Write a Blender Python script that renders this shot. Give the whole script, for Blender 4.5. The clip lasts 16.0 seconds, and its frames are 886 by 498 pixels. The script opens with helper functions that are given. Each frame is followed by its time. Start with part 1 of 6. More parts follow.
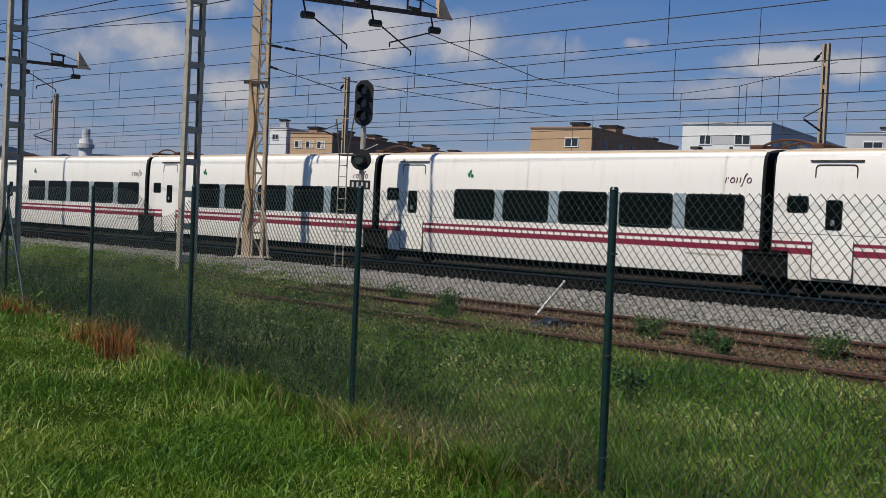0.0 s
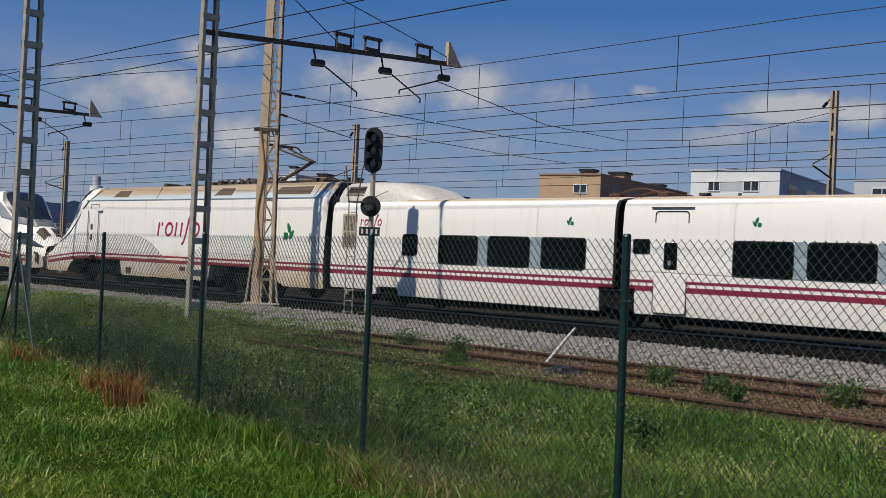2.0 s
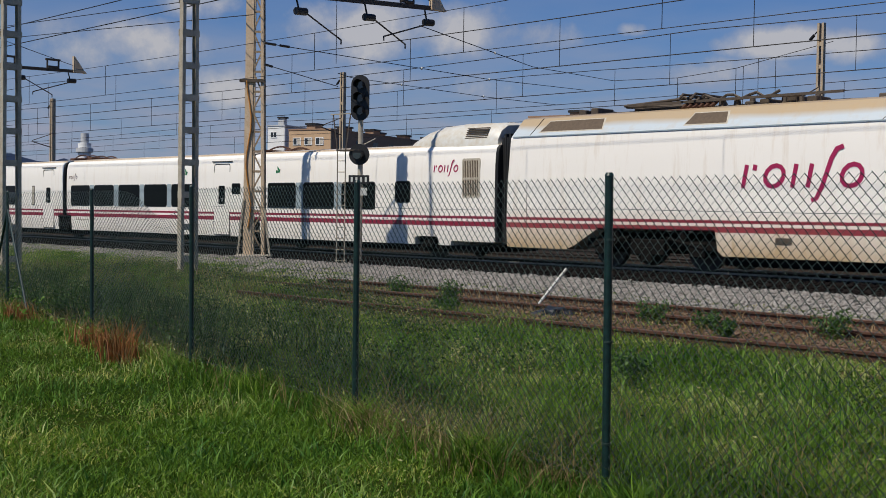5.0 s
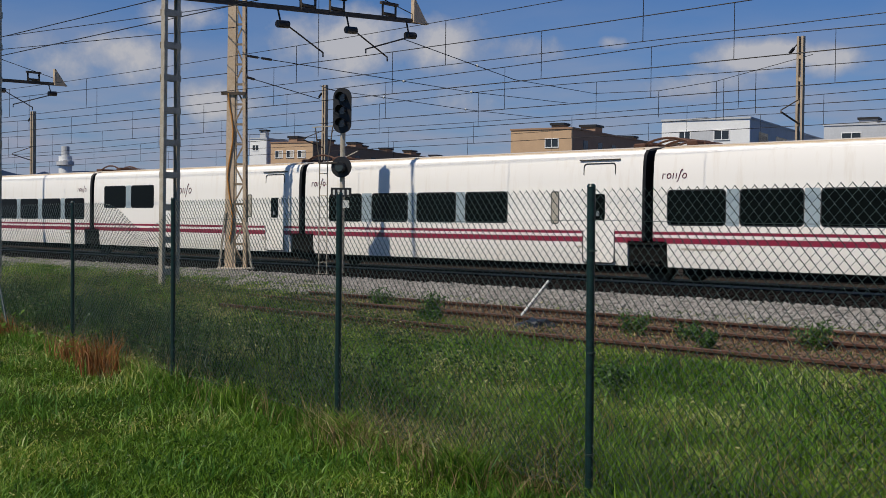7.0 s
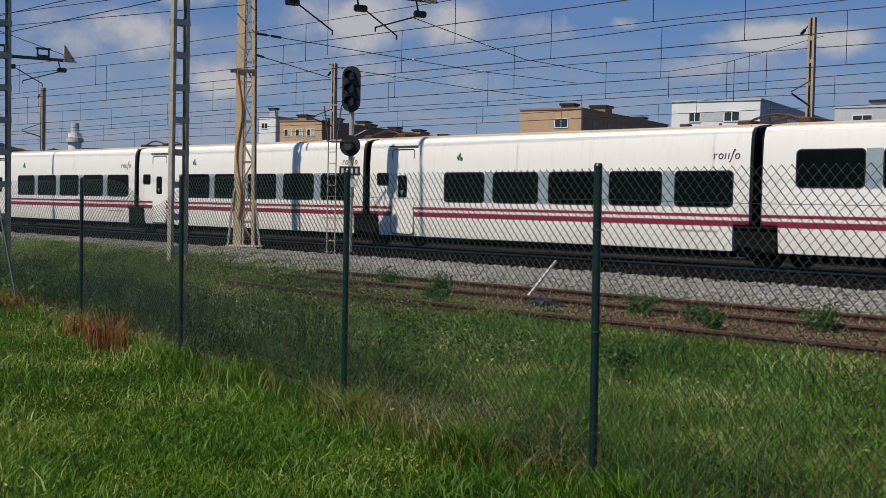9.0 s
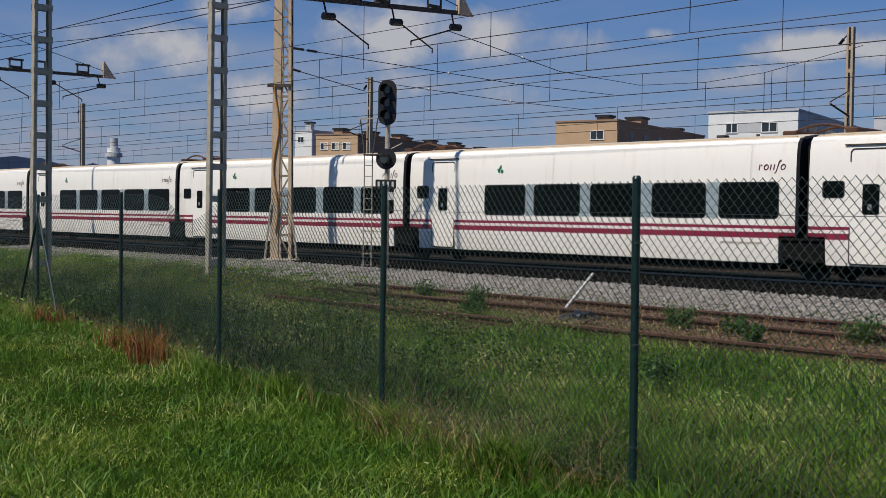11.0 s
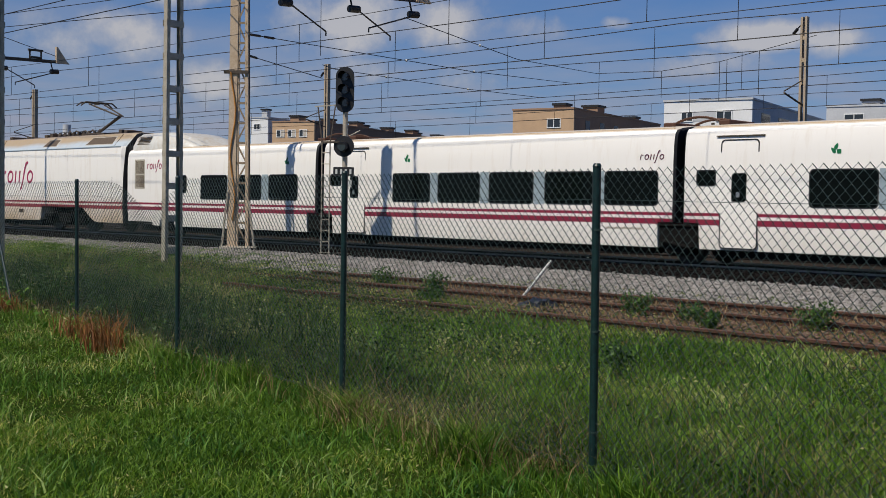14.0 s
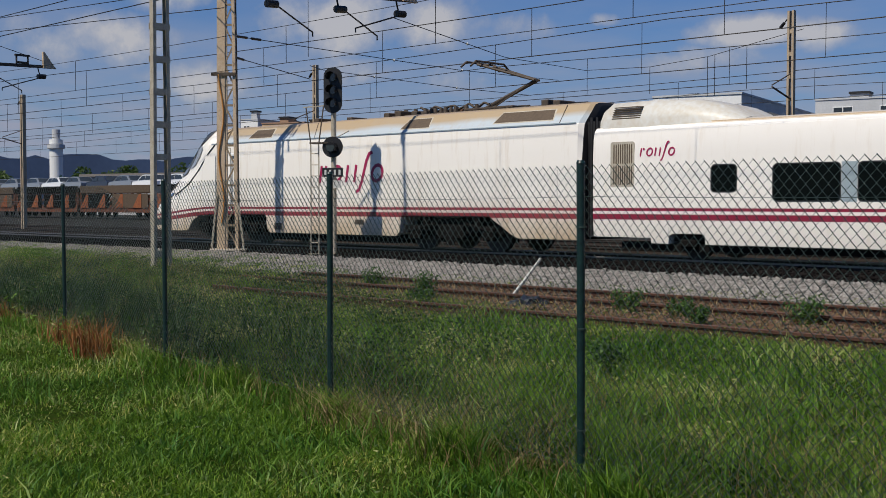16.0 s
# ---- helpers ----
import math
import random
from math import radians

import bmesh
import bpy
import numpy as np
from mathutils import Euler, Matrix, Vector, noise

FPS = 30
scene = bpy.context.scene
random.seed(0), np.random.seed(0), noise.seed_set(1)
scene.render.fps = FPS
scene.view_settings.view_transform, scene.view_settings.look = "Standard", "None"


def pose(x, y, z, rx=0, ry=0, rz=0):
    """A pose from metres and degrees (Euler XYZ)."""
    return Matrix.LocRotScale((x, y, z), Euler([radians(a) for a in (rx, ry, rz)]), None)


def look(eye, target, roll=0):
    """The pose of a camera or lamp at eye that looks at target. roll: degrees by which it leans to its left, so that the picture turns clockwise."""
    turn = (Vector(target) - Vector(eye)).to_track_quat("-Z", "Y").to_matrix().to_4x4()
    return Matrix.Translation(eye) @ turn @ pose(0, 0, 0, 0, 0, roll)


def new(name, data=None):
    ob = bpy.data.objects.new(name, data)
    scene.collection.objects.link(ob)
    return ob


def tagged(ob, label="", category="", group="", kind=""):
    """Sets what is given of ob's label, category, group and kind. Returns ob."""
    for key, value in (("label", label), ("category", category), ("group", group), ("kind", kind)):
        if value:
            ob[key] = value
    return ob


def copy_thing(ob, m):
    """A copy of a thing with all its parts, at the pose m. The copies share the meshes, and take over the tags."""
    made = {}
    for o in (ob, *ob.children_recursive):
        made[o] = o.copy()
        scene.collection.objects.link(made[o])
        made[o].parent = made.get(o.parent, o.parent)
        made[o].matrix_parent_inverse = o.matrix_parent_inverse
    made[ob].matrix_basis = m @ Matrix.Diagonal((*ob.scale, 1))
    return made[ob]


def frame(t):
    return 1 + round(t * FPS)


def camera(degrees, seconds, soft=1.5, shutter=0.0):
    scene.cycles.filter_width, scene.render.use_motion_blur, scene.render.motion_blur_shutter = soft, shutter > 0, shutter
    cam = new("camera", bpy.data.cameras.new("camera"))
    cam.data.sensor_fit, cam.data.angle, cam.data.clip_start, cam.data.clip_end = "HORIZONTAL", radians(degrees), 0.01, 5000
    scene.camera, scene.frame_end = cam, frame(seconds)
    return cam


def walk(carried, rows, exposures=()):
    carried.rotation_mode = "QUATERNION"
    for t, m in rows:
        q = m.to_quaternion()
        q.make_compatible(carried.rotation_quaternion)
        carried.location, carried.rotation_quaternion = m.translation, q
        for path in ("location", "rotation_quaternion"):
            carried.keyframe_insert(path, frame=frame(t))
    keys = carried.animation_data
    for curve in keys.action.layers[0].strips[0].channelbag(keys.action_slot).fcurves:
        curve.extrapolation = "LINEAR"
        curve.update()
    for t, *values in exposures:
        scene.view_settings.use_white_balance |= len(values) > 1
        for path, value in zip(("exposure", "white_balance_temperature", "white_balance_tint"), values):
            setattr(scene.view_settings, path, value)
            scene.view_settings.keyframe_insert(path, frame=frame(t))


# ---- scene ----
cam = camera(41.1, 16.0, soft=0.65)
# seconds, x, y, z, tilt, lean, turn
PATH = [
    (0, -0.067, -0.039, 1.341, -1.42, -2.68, 45.06),
    (0.5, -0.084, -0.051, 1.332, -0.58, -3.34, 44.87),
    (1, -0.074, -0.031, 1.335, -0.60, -2.63, 45.17),
    (1.5, -0.072, -0.030, 1.336, -0.28, -2.47, 45.39),
    (2, -0.106, -0.031, 1.345, 0.81, -2.65, 45.48),
    (2.5, -0.070, -0.028, 1.338, 0.32, -2.66, 44.81),
    (3, -0.057, -0.033, 1.334, -0.67, -1.90, 44.25),
    (3.5, -0.051, -0.034, 1.332, -0.43, -1.84, 43.81),
    (4, -0.044, -0.031, 1.319, -1.46, -1.10, 43.93),
    (4.5, -0.051, -0.022, 1.333, -1.53, -0.95, 45.00),
    (5, -0.042, -0.018, 1.335, -1.79, -0.80, 45.12),
    (5.2, -0.042, -0.018, 1.334, -1.99, -0.80, 45.38),
    (7.3, -0.047, -0.015, 1.324, -1.17, -0.85, 44.05),
    (7.5, -0.047, -0.015, 1.322, -2.26, -0.85, 43.96),
    (8, -0.042, -0.020, 1.319, -1.95, -1.32, 44.12),
    (8.5, -0.013, -0.028, 1.321, -2.24, -1.21, 44.38),
    (9, -0.021, -0.024, 1.317, -2.15, -1.15, 44.68),
    (9.2, -0.022, -0.024, 1.317, -2.60, -1.12, 45.18),
    (11.3, -0.035, -0.030, 1.322, -1.50, -0.90, 46.43),
    (11.5, -0.035, -0.030, 1.322, -1.58, -0.90, 46.19),
    (12, -0.035, -0.036, 1.317, -1.69, -1.02, 46.74),
    (12.5, -0.042, -0.038, 1.315, -1.98, -0.92, 46.20),
    (13, -0.045, -0.050, 1.316, -2.34, -1.35, 45.84),
    (13.5, -0.053, -0.067, 1.316, -2.13, -1.07, 45.93),
    (14, -0.042, -0.064, 1.318, -2.13, -0.94, 44.32),
    (14.5, -0.034, -0.039, 1.319, -2.44, -0.61, 44.14),
    (15, -0.030, -0.028, 1.318, -2.27, -0.11, 43.65),
    (15.5, -0.036, -0.013, 1.312, -2.74, -0.28, 43.84),
    (16, -0.032, -0.002, 1.320, -2.17, -0.05, 43.91),
]
walk(cam, [(t, pose(x, y, z, 90 + p, r, h)) for t, x, y, z, p, r, h in PATH],
     exposures=[(0.0, 0.0), (16.0, 0.0)])

# ---- world and sun ----
SUN_EL, SUN_FROM = 56.0, 184.5          # degrees; direction the light comes from, clockwise from +Y
sun_dir = Vector((math.sin(radians(SUN_FROM)) * math.cos(radians(SUN_EL)),
                  math.cos(radians(SUN_FROM)) * math.cos(radians(SUN_EL)), math.sin(radians(SUN_EL))))
sun = new("sun", bpy.data.lights.new("sun", "SUN"))
sun.data.energy, sun.data.angle, sun.data.color = 4.6, radians(1.1), (1.0, 0.93, 0.81)
sun.matrix_world = look(sun_dir * 60, (0, 0, 0))


# bearing, height, half width, half height in degrees, and thickness of the clouds
CLOUDS = [(-44.3, 8.75, 3.25, 1.80, 1), (-60.5, 7.45, 4.50, 1.44, 0.8), (-29.7, 8.05, 3.00, 0.90, 1), (-49.7, 8.65, 4.25, 1.80, 0.75), (-40.2, 8.55, 2.00, 0.84, 0.6), (-36, 8.75, 1.00, 0.42, 0.7), (-43.2, 6.05, 2.50, 1.08, 0.6), (-26.5, 7.75, 1.88, 0.84, 0.7), (-56.2, 5.65, 3.12, 1.08, 0.6), (-56.7, 9.65, 2.25, 0.84, 0.6), (-32.2, 6.75, 3.75, 0.72, 0.45), (-47.7, 6.25, 3.75, 0.84, 0.45)]


def make_world():
    w = bpy.data.worlds.new("sky")
    scene.world = w
    w.use_nodes = True
    nt = w.node_tree
    N, L = nt.nodes, nt.links
    N.clear()
    out, bg = N.new("ShaderNodeOutputWorld"), N.new("ShaderNodeBackground")
    sky = N.new("ShaderNodeTexSky")
    sky.sky_type, sky.sun_disc = "NISHITA", False
    sky.sun_elevation, sky.sun_rotation = radians(SUN_EL), radians(SUN_FROM)
    sky.air_density, sky.dust_density, sky.ozone_density = 1.0, 0.4, 2.2
    co = N.new("ShaderNodeTexCoord")
    # clouds: directions flattened on a high sheet
    sep = N.new("ShaderNodeSeparateXYZ")
    L.new(co.outputs["Generated"], sep.inputs[0])
    zz = N.new("ShaderNodeMath"); zz.operation = "ADD"; zz.inputs[1].default_value = 0.10
    L.new(sep.outputs[2], zz.inputs[0])
    dx = N.new("ShaderNodeMath"); dx.operation = "DIVIDE"
    dy = N.new("ShaderNodeMath"); dy.operation = "DIVIDE"
    L.new(sep.outputs[0], dx.inputs[0]); L.new(zz.outputs[0], dx.inputs[1])
    L.new(sep.outputs[1], dy.inputs[0]); L.new(zz.outputs[0], dy.inputs[1])
    com = N.new("ShaderNodeCombineXYZ")
    L.new(dx.outputs[0], com.inputs[0]); L.new(dy.outputs[0], com.inputs[1])
    # bearing and height of each direction, in degrees
    azn = N.new("ShaderNodeMath"); azn.operation = "ARCTAN2"
    L.new(sep.outputs[0], azn.inputs[0]); L.new(sep.outputs[1], azn.inputs[1])
    eln = N.new("ShaderNodeMath"); eln.operation = "ARCSINE"
    L.new(sep.outputs[2], eln.inputs[0])

    def op(kind, a, b, c=None):
        n = N.new("ShaderNodeMath"); n.operation = kind
        for i, v in enumerate((a, b, c)):
            if v is None:
                continue
            if isinstance(v, (int, float)):
                n.inputs[i].default_value = v
            else:
                L.new(v, n.inputs[i])
        return n.outputs[0]
    n1 = N.new("ShaderNodeTexNoise")
    n1.inputs["Scale"].default_value, n1.inputs["Detail"].default_value, n1.inputs["Roughness"].default_value = 13.0, 10, 0.60
    L.new(co.outputs["Generated"], n1.inputs["Vector"])
    total = None
    for az, el, wa, we, k in CLOUDS:
        u = op("MULTIPLY", op("SUBTRACT", azn.outputs[0], radians(az)), 1 / radians(wa))
        v = op("MULTIPLY", op("SUBTRACT", eln.outputs[0], radians(el)), 1 / radians(we))
        q = op("MULTIPLY", op("SUBTRACT", 1.0, op("ADD", op("MULTIPLY", u, u), op("MULTIPLY", v, v))), k)
        total = q if total is None else op("MAXIMUM", total, q)
    # loose cumulus over the rest of the sky
    n3 = N.new("ShaderNodeTexNoise")
    n3.inputs["Scale"].default_value, n3.inputs["Detail"].default_value = 1.1, 4
    L.new(com.outputs[0], n3.inputs["Vector"])
    total = op("MAXIMUM", total, op("MULTIPLY_ADD", n3.outputs[0], 3.0, -2.45))
    dens = op("ADD", total, op("MULTIPLY_ADD", n1.outputs[0], 3.4, -1.72))
    ramp = N.new("ShaderNodeValToRGB")
    ramp.color_ramp.elements[0].position, ramp.color_ramp.elements[1].position = 0.06, 0.90
    L.new(dens, ramp.inputs[0])
    # low haze bank
    haze = N.new("ShaderNodeMapRange")
    haze.inputs[1].default_value, haze.inputs[2].default_value = 0.215, 0.05
    haze.inputs[3].default_value, haze.inputs[4].default_value = 0.0, 1.55
    L.new(sep.outputs[2], haze.inputs[0])
    n2 = N.new("ShaderNodeTexNoise")
    n2.inputs["Scale"].default_value, n2.inputs["Detail"].default_value = 2.4, 6
    L.new(com.outputs[0], n2.inputs["Vector"])
    hm = N.new("ShaderNodeMath"); hm.operation = "MULTIPLY"
    L.new(haze.outputs[0], hm.inputs[0]); L.new(n2.outputs[0], hm.inputs[1])
    tint = N.new("ShaderNodeMix"); tint.data_type = "RGBA"; tint.blend_type = "MULTIPLY"
    tint.inputs[0].default_value = 1.0
    tint.inputs[7].default_value = (0.40, 0.78, 1.31, 1)
    L.new(sky.outputs[0], tint.inputs[6])
    m1 = N.new("ShaderNodeMix"); m1.data_type = "RGBA"
    m1.inputs[7].default_value = (5.1, 5.6, 7.3, 1)
    L.new(hm.outputs[0], m1.inputs[0]); L.new(tint.outputs[2], m1.inputs[6])
    cloud_col = N.new("ShaderNodeMix"); cloud_col.data_type = "RGBA"
    cloud_col.inputs[6].default_value, cloud_col.inputs[7].default_value = (5.2, 5.5, 6.6, 1), (9.2, 8.9, 8.9, 1)
    L.new(ramp.outputs[0], cloud_col.inputs[0])
    m2 = N.new("ShaderNodeMix"); m2.data_type = "RGBA"
    fac = N.new("ShaderNodeMath"); fac.operation = "MULTIPLY"; fac.inputs[1].default_value = 0.78
    L.new(ramp.outputs[0], fac.inputs[0])
    L.new(fac.outputs[0], m2.inputs[0]); L.new(m1.outputs[2], m2.inputs[6]); L.new(cloud_col.outputs[2], m2.inputs[7])
    L.new(m2.outputs[2], bg.inputs[0])
    bg.inputs[1].default_value = 0.057
    L.new(bg.outputs[0], out.inputs[0])


make_world()


# ---- materials ----
def mat(name, color, rough=0.6, metal=0.0, vary=0.15, scale=6.0, color2=None, bump=0.0, bump_scale=60.0, coat=0.0, rnd=0.0, spec=0.5, trans=0.0):
    """A surface with two scales of colour variation and a fine relief."""
    m = bpy.data.materials.new(name)
    m.use_nodes = True
    N, L = m.node_tree.nodes, m.node_tree.links
    b = N["Principled BSDF"]
    b.inputs["Roughness"].default_value, b.inputs["Metallic"].default_value = rough, metal
    b.inputs["Coat Weight"].default_value = coat
    b.inputs["Specular IOR Level"].default_value = spec
    co = N.new("ShaderNodeTexCoord")
    a = N.new("ShaderNodeTexNoise")
    a.inputs["Scale"].default_value, a.inputs["Detail"].default_value = scale, 4
    L.new(co.outputs["Object"], a.inputs["Vector"])
    f = N.new("ShaderNodeTexNoise")
    f.inputs["Scale"].default_value, f.inputs["Detail"].default_value = scale * 9, 3
    L.new(co.outputs["Object"], f.inputs["Vector"])
    mixv = N.new("ShaderNodeMath"); mixv.operation = "ADD"
    L.new(a.outputs[0], mixv.inputs[0]); L.new(f.outputs[0], mixv.inputs[1])
    mr = N.new("ShaderNodeMapRange")
    mr.inputs[1].default_value, mr.inputs[2].default_value = 0.7, 1.3
    L.new(mixv.outputs[0], mr.inputs[0])
    c = N.new("ShaderNodeMix"); c.data_type = "RGBA"
    c1 = Vector(color); c2 = Vector(color2) if color2 else c1 * (1 - 2 * vary)
    c.inputs[6].default_value, c.inputs[7].default_value = (*c1, 1), (*c2, 1)
    L.new(mr.outputs[0], c.inputs[0])
    last = c.outputs[2]
    if rnd:
        oi = N.new("ShaderNodeObjectInfo")
        h = N.new("ShaderNodeHueSaturation")
        v = N.new("ShaderNodeMapRange")
        v.inputs[3].default_value, v.inputs[4].default_value = 1 - rnd, 1 + rnd
        L.new(oi.outputs["Random"], v.inputs[0]); L.new(v.outputs[0], h.inputs["Value"])
        L.new(last, h.inputs["Color"]); last = h.outputs[0]
    L.new(last, b.inputs["Base Color"])
    if bump:
        n = N.new("ShaderNodeTexNoise")
        n.inputs["Scale"].default_value, n.inputs["Detail"].default_value = bump_scale, 4
        L.new(co.outputs["Object"], n.inputs["Vector"])
        bp = N.new("ShaderNodeBump")
        bp.inputs["Strength"].default_value, bp.inputs["Distance"].default_value = bump, 0.02
        L.new(n.outputs[0], bp.inputs["Height"]); L.new(bp.outputs[0], b.inputs["Normal"])
    return m


def leaf_mat(name, c_dark, c_light, c_dry, dry=0.12):
    """Blades and leaves: each island its own green, some dry, with light passing through."""
    m = bpy.data.materials.new(name)
    m.use_nodes = True
    N, L = m.node_tree.nodes, m.node_tree.links
    b = N["Principled BSDF"]
    b.inputs["Roughness"].default_value = 0.5
    b.inputs["Specular IOR Level"].default_value = 0.25
    g = N.new("ShaderNodeNewGeometry")
    co = N.new("ShaderNodeTexCoord")
    n = N.new("ShaderNodeTexNoise")
    n.inputs["Scale"].default_value, n.inputs["Detail"].default_value = 0.7, 6
    L.new(co.outputs["Object"], n.inputs["Vector"])
    add = N.new("ShaderNodeMath"); add.operation = "MULTIPLY_ADD"; add.inputs[1].default_value = 0.45
    L.new(g.outputs["Random Per Island"], add.inputs[0]); L.new(n.outputs[0], add.inputs[2])
    r = N.new("ShaderNodeValToRGB")
    e = r.color_ramp.elements
    e[0].position, e[0].color = 0.42, (*c_dark, 1)
    e[1].position, e[1].color = 0.98 - dry, (*c_light, 1)
    x = e.new(1.0); x.color = (*c_dry, 1)
    L.new(add.outputs[0], r.inputs[0]); L.new(r.outputs[0], b.inputs["Base Color"])
    t = N.new("ShaderNodeBsdfTranslucent")
    L.new(r.outputs[0], t.inputs[0])
    s = N.new("ShaderNodeMixShader"); s.inputs[0].default_value = 0.32
    L.new(b.outputs[0], s.inputs[1]); L.new(t.outputs[0], s.inputs[2])
    L.new(s.outputs[0], N["Material Output"].inputs[0])
    return m


def livery_mat(name, nose=False, bands=True):
    """White coach paint with two crimson bands and streaky grime, in the vehicle's own metres."""
    m = bpy.data.materials.new(name)
    m.use_nodes = True
    N, L = m.node_tree.nodes, m.node_tree.links
    b = N["Principled BSDF"]
    b.inputs["Roughness"].default_value, b.inputs["Coat Weight"].default_value = 0.38, 0.25
    b.inputs["Coat Roughness"].default_value = 0.15

    def math_node(op, a, v):
        n = N.new("ShaderNodeMath"); n.operation = op
        L.new(a, n.inputs[0])
        if isinstance(v, (int, float)):
            n.inputs[1].default_value = v
        else:
            L.new(v, n.inputs[1])
        return n.outputs[0]
    co = N.new("ShaderNodeTexCoord")
    s = N.new("ShaderNodeSeparateXYZ")
    L.new(co.outputs["Object"], s.inputs[0])
    x, z = s.outputs[0], s.outputs[2]
    if nose:
        d = N.new("ShaderNodeMapRange"); d.interpolation_type = "SMOOTHSTEP"
        d.inputs[1].default_value, d.inputs[2].default_value = 15.8, 20.4
        d.inputs[3].default_value, d.inputs[4].default_value = 0.0, 0.28
        L.new(x, d.inputs[0])
        z = math_node("ADD", z, d.outputs[0])

    def fade(a):
        n = N.new("ShaderNodeMath"); n.operation = "MULTIPLY_ADD"
        L.new(a, n.inputs[0])
        n.inputs[1].default_value, n.inputs[2].default_value = -0.7, 1.0
        return n.outputs[0]

    def band(lo, hi):
        return math_node("MULTIPLY", math_node("GREATER_THAN", z, lo), math_node("LESS_THAN", z, hi))
    red = math_node("ADD", band(0.95, 1.085), band(1.16, 1.233))
    if not bands:
        red = math_node("MULTIPLY", red, 0.0)
    if nose:
        red = math_node("MULTIPLY", red, math_node("LESS_THAN", x, 20.1))
    # roof in pale blue-grey above the seam
    mp = N.new("ShaderNodeMapping"); mp.inputs["Scale"].default_value = (2.2, 2.2, 0.25)
    L.new(co.outputs["Object"], mp.inputs[0])
    st = N.new("ShaderNodeTexNoise")
    st.inputs["Scale"].default_value, st.inputs["Detail"].default_value, st.inputs["Roughness"].default_value = 1.6, 8, 0.7
    L.new(mp.outputs[0], st.inputs["Vector"])
    bl = N.new("ShaderNodeTexNoise")
    bl.inputs["Scale"].default_value, bl.inputs["Detail"].default_value = 0.35, 5
    L.new(co.outputs["Object"], bl.inputs["Vector"])
    paint = N.new("ShaderNodeMix"); paint.data_type = "RGBA"
    paint.inputs[6].default_value = (0.86, 0.825, 0.765, 1)
    paint.inputs[7].default_value = (0.24, 0.009, 0.04, 1)
    L.new(red, paint.inputs[0])
    roof = N.new("ShaderNodeMix"); roof.data_type = "RGBA"
    roof.inputs[7].default_value = (0.45, 0.51, 0.55, 1) if nose else (0.62, 0.55, 0.45, 1)
    L.new(math_node("MULTIPLY", math_node("GREATER_THAN", s.outputs[2], 3.37 if nose else 3.20), math_node("LESS_THAN", x, 15.75 if nose else 99.0)), roof.inputs[0])
    L.new(paint.outputs[2], roof.inputs[6])
    if nose:
        # rust-tan film over the upper slope of the roof
        edge = N.new("ShaderNodeMapRange")
        edge.inputs[1].default_value, edge.inputs[2].default_value = 3.66, 3.82
        L.new(math_node("ADD", s.outputs[2], math_node("MULTIPLY", bl.outputs[0], 0.28)), edge.inputs[0])
        tan = N.new("ShaderNodeMix"); tan.data_type = "RGBA"
        tan.inputs[7].default_value = (0.40, 0.31, 0.20, 1)
        L.new(math_node("MULTIPLY", edge.outputs[0], math_node("LESS_THAN", x, 15.9)), tan.inputs[0]); L.new(roof.outputs[2], tan.inputs[6])
        roof = tan
    # grime: streaks everywhere, a thicker film along the sill
    k = N.new("ShaderNodeMapRange")
    k.inputs[1].default_value, k.inputs[2].default_value, k.inputs[4].default_value = 0.52, 0.80, 0.55
    L.new(st.outputs[0], k.inputs[0])
    sill = N.new("ShaderNodeMapRange")
    sill.inputs[1].default_value, sill.inputs[2].default_value = 1.5, 0.4
    sill.inputs[3].default_value, sill.inputs[4].default_value = 0.06, 1.9 if nose else 0.5
    L.new(s.outputs[2], sill.inputs[0])
    top = N.new("ShaderNodeMapRange")
    top.inputs[1].default_value, top.inputs[2].default_value = (3.6, 4.6) if nose else (3.26, 3.4)
    top.inputs[3].default_value, top.inputs[4].default_value = 0.0, 1.5
    L.new(s.outputs[2], top.inputs[0])
    amount = math_node("ADD", k.outputs[0], math_node("ADD", math_node("MULTIPLY", bl.outputs[0], sill.outputs[0]), math_node("MULTIPLY", bl.outputs[0], top.outputs[0])))
    amount = math_node("MINIMUM", math_node("MULTIPLY", amount, 0.72 if nose else 0.45), 0.85)
    if nose:
        patch = N.new("ShaderNodeMapRange")
        patch.inputs[1].default_value, patch.inputs[2].default_value, patch.inputs[4].default_value = 0.35, 0.62, 0.65
        L.new(st.outputs[0], patch.inputs[0])
        amount = math_node("MAXIMUM", amount, math_node("MULTIPLY", math_node("LESS_THAN", s.outputs[2], 0.945), patch.outputs[0]))
    amount = math_node("MULTIPLY", amount, fade(red))
    dirt = N.new("ShaderNodeMix"); dirt.data_type = "RGBA"
    dirt.inputs[7].default_value = (0.44, 0.28, 0.11, 1)
    L.new(amount, dirt.inputs[0]); L.new(roof.outputs[2], dirt.inputs[6])
    L.new(dirt.outputs[2], b.inputs["Base Color"])
    rr = N.new("ShaderNodeMapRange")
    rr.inputs[3].default_value, rr.inputs[4].default_value = 0.3, 0.65
    L.new(st.outputs[0], rr.inputs[0]); L.new(rr.outputs[0], b.inputs["Roughness"])
    return m


